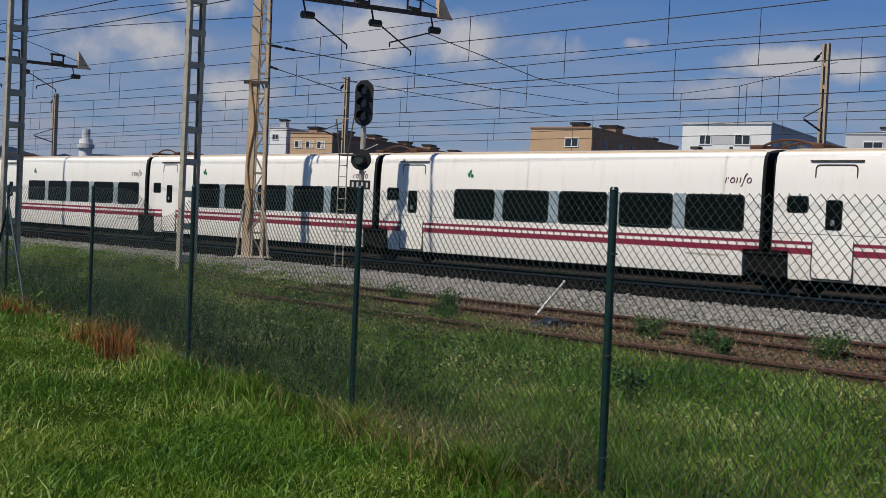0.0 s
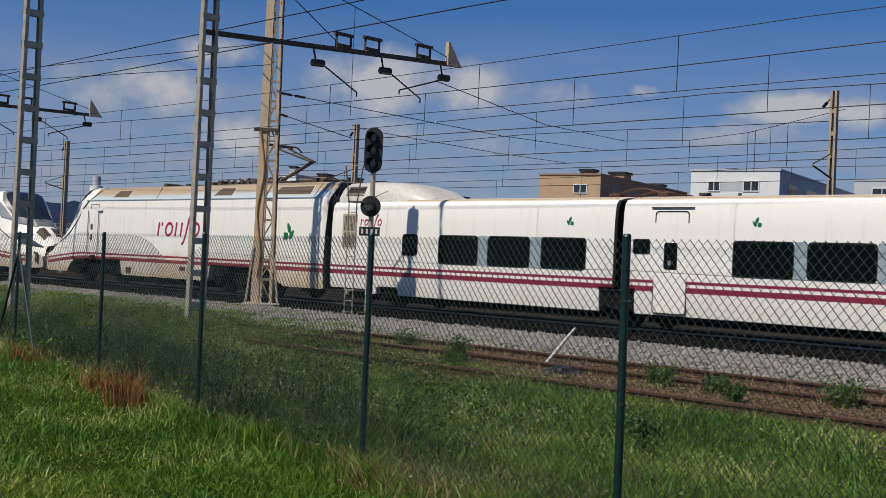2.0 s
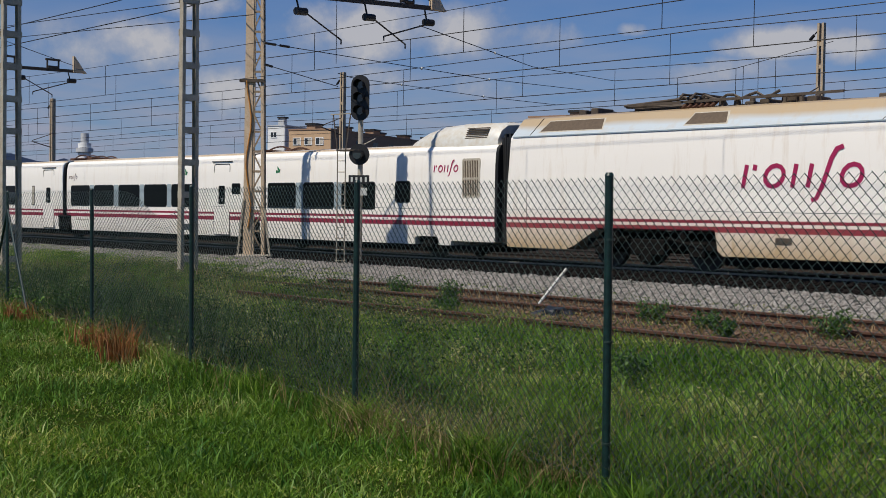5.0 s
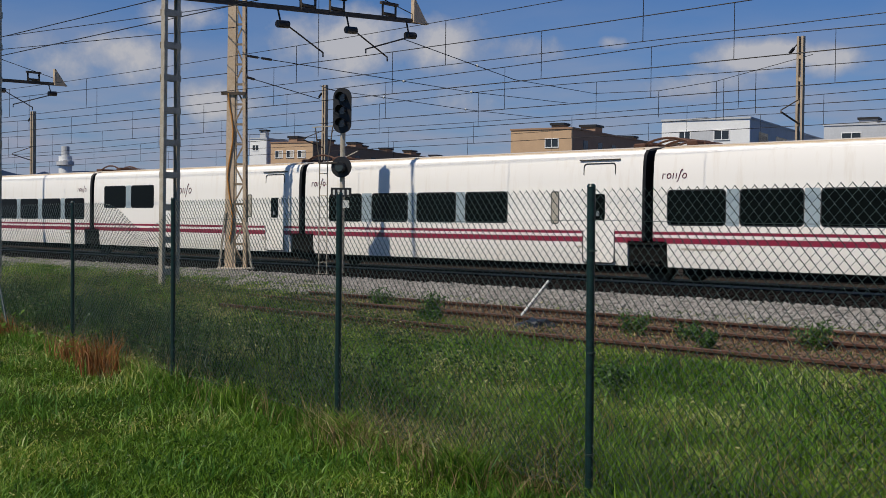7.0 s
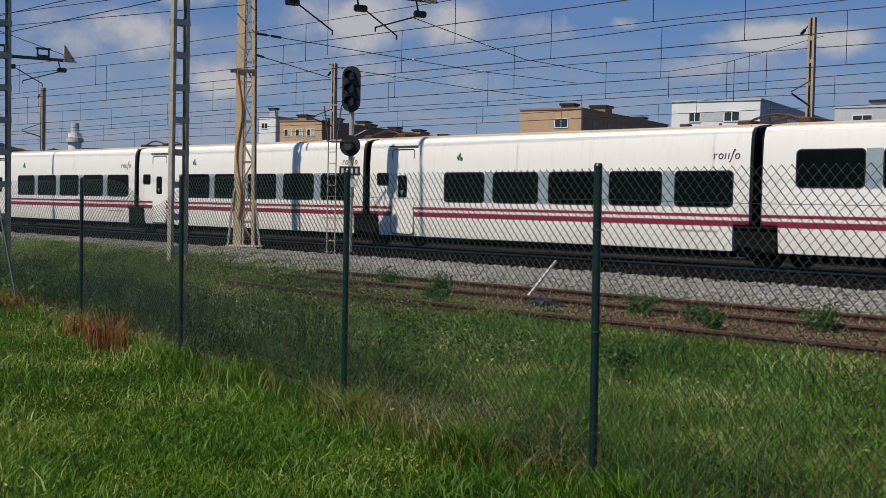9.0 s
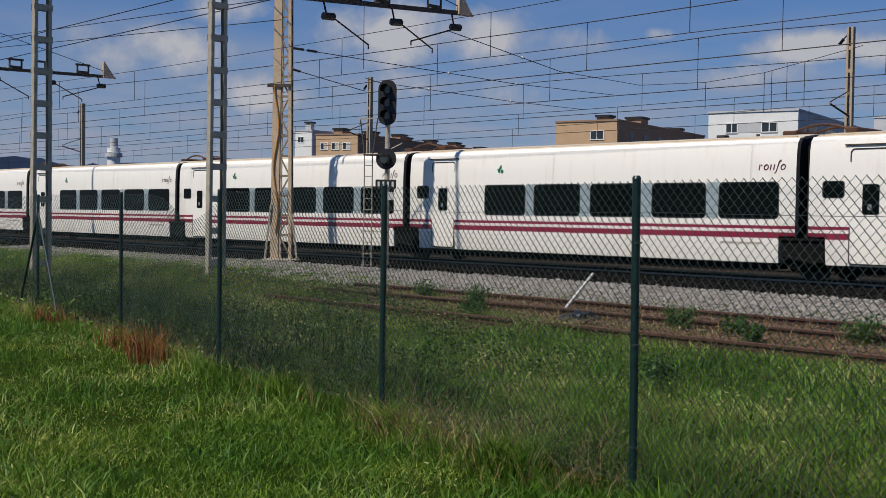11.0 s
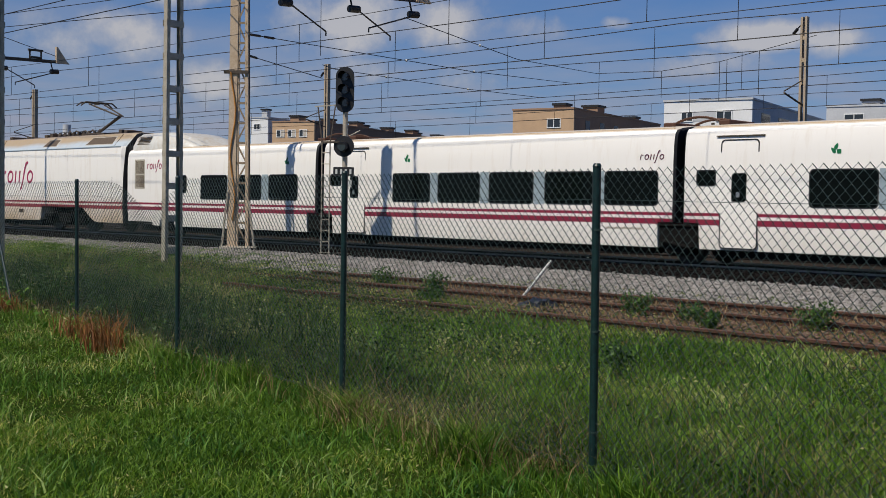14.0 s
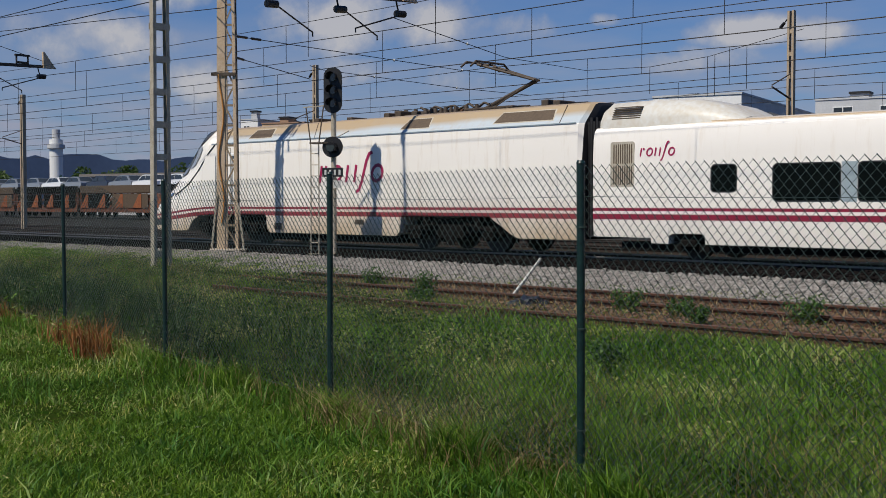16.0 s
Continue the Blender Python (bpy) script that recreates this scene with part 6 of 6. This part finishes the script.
def scatter_leaves(name, label, pts, height, size, material, seed):
    """Small flat leaves at all angles in a layer over the ground."""
    rng = np.random.default_rng(seed)
    n = len(pts)
    c = pts.copy()
    c[:, 2] += height * rng.uniform(0.15, 1.0, n)
    u = rng.normal(size=(n, 3)); u[:, 2] *= 0.7
    u /= np.linalg.norm(u, axis=1)[:, None]
    v = np.cross(u, rng.normal(size=(n, 3)))
    v /= np.linalg.norm(v, axis=1)[:, None]
    s = size * rng.uniform(0.5, 1.6, (n, 1))
    q = np.stack([c - u * s, c - v * s * 0.35, c + u * s, c + v * s * 0.35], 1).reshape(-1, 3)
    tagged(new(name, cloud_mesh(name, q, np.arange(4 * n).reshape(-1, 4), material, 4)), label, "grass", kind="stuff")


def ground_points(n, seed, inside, xr, yr):
    rng = np.random.default_rng(seed)
    x, y = rng.uniform(*xr, n), rng.uniform(*yr, n)
    clump = np.array([noise.noise((float(a) * 1.3, float(b) * 1.3, seed)) for a, b in zip(x, y)])
    keep = inside(x, y) & (clump + rng.uniform(-0.6, 0.6, n) > -0.35)
    x, y, clump = x[keep], y[keep], clump[keep]
    z = np.interp(y, [a for a, b in PROFILE], [b for a, b in PROFILE]) - 0.02
    return np.stack([x, y, z], 1), clump


def fence_y(x):
    return 5.08 - 0.205 * x


def in_view(x, y, lo=-79, hi=-4):
    az = np.degrees(np.arctan2(x, y))
    return (az > lo) & (az < hi)


def build_grass():
    near = lambda x, y: (y < fence_y(x) + 0.1)
    for k, (n, xr, yr) in enumerate(((90000, (-9, 2), (-0.5, 7)), (90000, (-30, -6), (1, 12)))):
        p, c = ground_points(n * 2, 20 + k, near, xr, yr)
        scatter_blades("lawn_grass", "short bright green verge grass before the fence", p, 0.085 + 0.06 * c, 0.0048, 1.0, M_GRASS1, 30 + k)
    beyond = lambda x, y: in_view(x, y) & (y > fence_y(x) - 0.25) & (y < grass_edge(x))
    low = lambda p: np.clip((grass_edge(p[:, 0]) - p[:, 1]) / 4.5, 0.3, 1.0)
    for k, (n, xr, yr) in enumerate(((150000, (-14, 1), (5, 14.5)), (150000, (-46, -13), (7, 21.5)))):
        p, c = ground_points(n * 2, 40 + k, beyond, xr, yr)
        scatter_blades("meadow_grass", "tall dark green meadow grass behind the fence", p, np.maximum(0.08, 0.20 + 0.22 * c) * low(p), 0.0055 + 0.002 * k, 0.75, M_GRASS2, 50 + k)
    p, c = ground_points(48000, 47, beyond, (-30, 1), (5, 17))
    scatter_blades("meadow_stems", "thin pale seed stems standing over the meadow", p, 0.36 * low(p), 0.0036, 0.6, M_DRY, 55)
    p, c = ground_points(26000, 49, beyond, (-12, 1), (5, 13))
    scatter_blades("meadow_tufts", "light green blades standing out of the near meadow", p[c > -0.05], 0.30, 0.008, 0.8, M_TUFT, 57)
    p, c = ground_points(60000, 48, near, (-26, 0.5), (1.5, 11))
    scatter_blades("lawn_tufts", "longer light-green tufts in the verge", p[c > 0.02], 0.17, 0.0075, 0.95, M_TUFT, 56)
    p, c = ground_points(90000, 71, beyond, (-15, 1), (5, 14))
    scatter_leaves("meadow_herbs", "small glinting herb leaves through the meadow", p, 0.28, 0.016, M_HERB, 72)
    p, c = ground_points(90000, 73, beyond, (-46, -14), (7, 21.5))
    scatter_leaves("meadow_herbs", "small glinting herb leaves through the far meadow", p, 0.24 * low(p), 0.026, M_HERB, 74)
    p, c = ground_points(150000, 75, near, (-28, 0.5), (1.5, 11.5))
    scatter_leaves("lawn_clover", "clover and broad leaves in the mown verge", p, 0.10, 0.014, M_HERB, 76)
    # tall dark weeds just behind the fence
    weedy = lambda x, y: in_view(x, y) & (y > fence_y(x) - 0.05) & (y < fence_y(x) + 2.2)
    p, c = ground_points(70000, 81, weedy, (-26, -5.5), (5.5, 13))
    tall = np.clip((-p[:, 0] - 5.5) / 6.0, 0.22, 1.0)
    scatter_leaves("tall_weeds", "dark leafy weeds crowding the back of the fence", p, 0.56 * tall, 0.024, M_DARKWEED, 82)
    q = p[c > 0.0][::2]
    scatter_blades("weed_stalks", "tall dark stalks standing behind the fence", q, 0.62 * np.clip((-q[:, 0] - 5.5) / 6.0, 0.22, 1.0), 0.006, 0.5, M_DARKWEED, 83)
    deep = lambda x, y: in_view(x, y) & (y > fence_y(x) + 1.0) & (y < np.minimum(fence_y(x) + 6.5, grass_edge(x) - 1.2))
    p, c = ground_points(110000, 87, deep, (-30, -8.5), (6, 17))
    p, c = p[c > -0.12], c[c > -0.12]
    scatter_leaves("meadow_weeds", "dark leafy weeds spread through the meadow", p, np.clip(0.26 + 0.3 * c, 0.1, 0.5), 0.024, M_DARKWEED, 88)
    p, c = ground_points(900, 84, lambda x, y: in_view(x, y) & (np.abs(y - fence_y(x) + 0.1) < 0.55), (-24, -13), (7, 11))
    scatter_leaves("pale_herbs", "broad pale-leaved herbs before the fence", p, 0.42, 0.05, M_TUFT, 85)
    # strip of uncut and dry stems along the fence
    rng = np.random.default_rng(8)
    n = 5200
    x = rng.uniform(-22, 0, n)
    y = fence_y(x) + rng.normal(0, 0.28, n)
    p = np.stack([x, y, np.full(n, -0.53)], 1)
    scatter_blades("fence_grass", "long unmown grass along the fence foot", p, 0.17, 0.0055, 0.9, M_GRASS1, 61)
    x = rng.uniform(-20, -1, 800)
    p = np.stack([x, fence_y(x) + rng.normal(0.1, 0.4, 800), np.full(800, -0.53)], 1)
    scatter_blades("dry_grass", "straw-coloured dry stalks tangled along the fence", p, 0.40, 0.0035, 1.0, M_DRY, 62)
    for cx, cy, sx, n in ((-12.75, 7.2, 0.15, 170), (-13.3, 7.45, 0.28, 90), (-14.4, 7.7, 0.3, 120), (-18.2, 8.5, 0.4, 160)):
        p = np.stack([rng.normal(cx, sx, n), rng.normal(cy, 0.08, n), np.full(n, -0.53)], 1)
        scatter_blades("dock_clump", "red-brown dried dock clump by the fence", p, 0.52 if sx < 0.2 else 0.36, 0.007, 0.6, M_REED, 63 + n)
    for cx, cy, sx, n in ((-7.3, 6.55, 0.3, 500), (-6.0, 6.25, 0.35, 200), (-5.2, 6.1, 0.25, 110)):
        p = np.stack([rng.normal(cx, sx, n), rng.normal(cy, 0.15, n), np.full(n, -0.53)], 1)
        scatter_blades("dry_clump", "clump of straw-brown dead grass at the fence foot", p, 0.30, 0.004, 1.3, M_DRY, 64 + n)
    x = rng.uniform(-46, 2, 26000)
    y = grass_edge(x) + np.abs(rng.normal(0, 0.45, 26000)) - 0.1
    p = np.stack([x, y, np.full(26000, -0.40)], 1)
    scatter_blades("edge_grass", "ragged grass creeping over the siding's edge", p, 0.13, 0.006, 0.8, M_GRASS2, 65)


build_grass()


def siding_litter():
    """Dead stalks and low weeds over the old siding."""
    rng = np.random.default_rng(91)
    n = 5200
    x, y = rng.uniform(-20, 3, n), rng.uniform(12.6, 17.3, n)
    p = np.stack([x, y, np.interp(y, [a for a, b in PROFILE], [b for a, b in PROFILE])], 1)
    scatter_blades("siding_stalks", "brown dead stalks over the disused siding", p, 0.16, 0.006, 1.0, M_DRY, 92)
    n = 4200
    x, y = rng.uniform(-22, 3, n), rng.normal(14.3, 0.7, n)
    p = np.stack([x, y, np.full(n, -0.37)], 1)
    scatter_leaves("siding_weeds", "low scattered weeds at the siding's edge", p, 0.14, 0.022, M_HERB, 93)
    n = 2600
    x, y = rng.uniform(-24, 3, n), rng.normal(18.0, 0.35, n)
    p = np.stack([x, y, np.full(n, -0.32)], 1)
    scatter_leaves("gravel_weeds", "sparse weeds between gravel and siding", p, 0.16, 0.022, M_HERB, 94)


siding_litter()


def weed(x, y, h, r, seed, label="leafy green weed growing beside the siding"):
    w = thing("weed", label, "weed", pose(x, y, ground_z(y) - 0.02), group="weeds by the siding")
    rng = random.Random(seed)
    bm = bmesh.new()
    qs = []
    for k in range(8):
        a, rr = rng.uniform(0, 6.28), r * rng.uniform(0.2, 1)
        tip = (rr * math.cos(a), rr * math.sin(a), h * rng.uniform(0.6, 1))
        tube(bm, (0, 0, 0), tip, 0.006, 5, 0.003)
        for f in (0.5, 0.75, 1.0):
            qs.append(leaf_cluster([tip[0] * f, tip[1] * f, tip[2] * f], 0.14 * r / 0.3, 24, 0.028, seed * 50 + k * 3 + int(f * 4)))
    part("stem", bm, M_WEED, w)
    q = np.concatenate(qs)
    ob = new("foliage", cloud_mesh("foliage", q, np.arange(len(q)).reshape(-1, 4), M_WEED, 4))
    ob.parent = w


for k, (x, y, h, r) in enumerate(((-10.6, 15.0, 0.36, 0.26), (-9.6, 15.0, 0.26, 0.18), (-8.8, 14.2, 0.28, 0.2), (-7.7, 15.2, 0.36, 0.28), (-14.6, 14.8, 0.45, 0.32), (-14.0, 13.9, 0.3, 0.24),
                                   (-17.0, 15.6, 0.4, 0.32), (-7.4, 10.2, 0.4, 0.3), (-17.4, 8.9, 0.5, 0.4), (-18.3, 9.2, 0.55, 0.45), (-19.2, 9.1, 0.5, 0.4), (-12.7, 8.1, 0.5, 0.4))):
    weed(x, y, h, r, k + 2)


# ---- what moves ----
def motions():
    for ob, u, turned in TRAIN:
        walk(ob, [(t, pose(u + x, 25.25, 0, 0, 0, 180 if turned else 0)) for t, x in RUN])


motions()
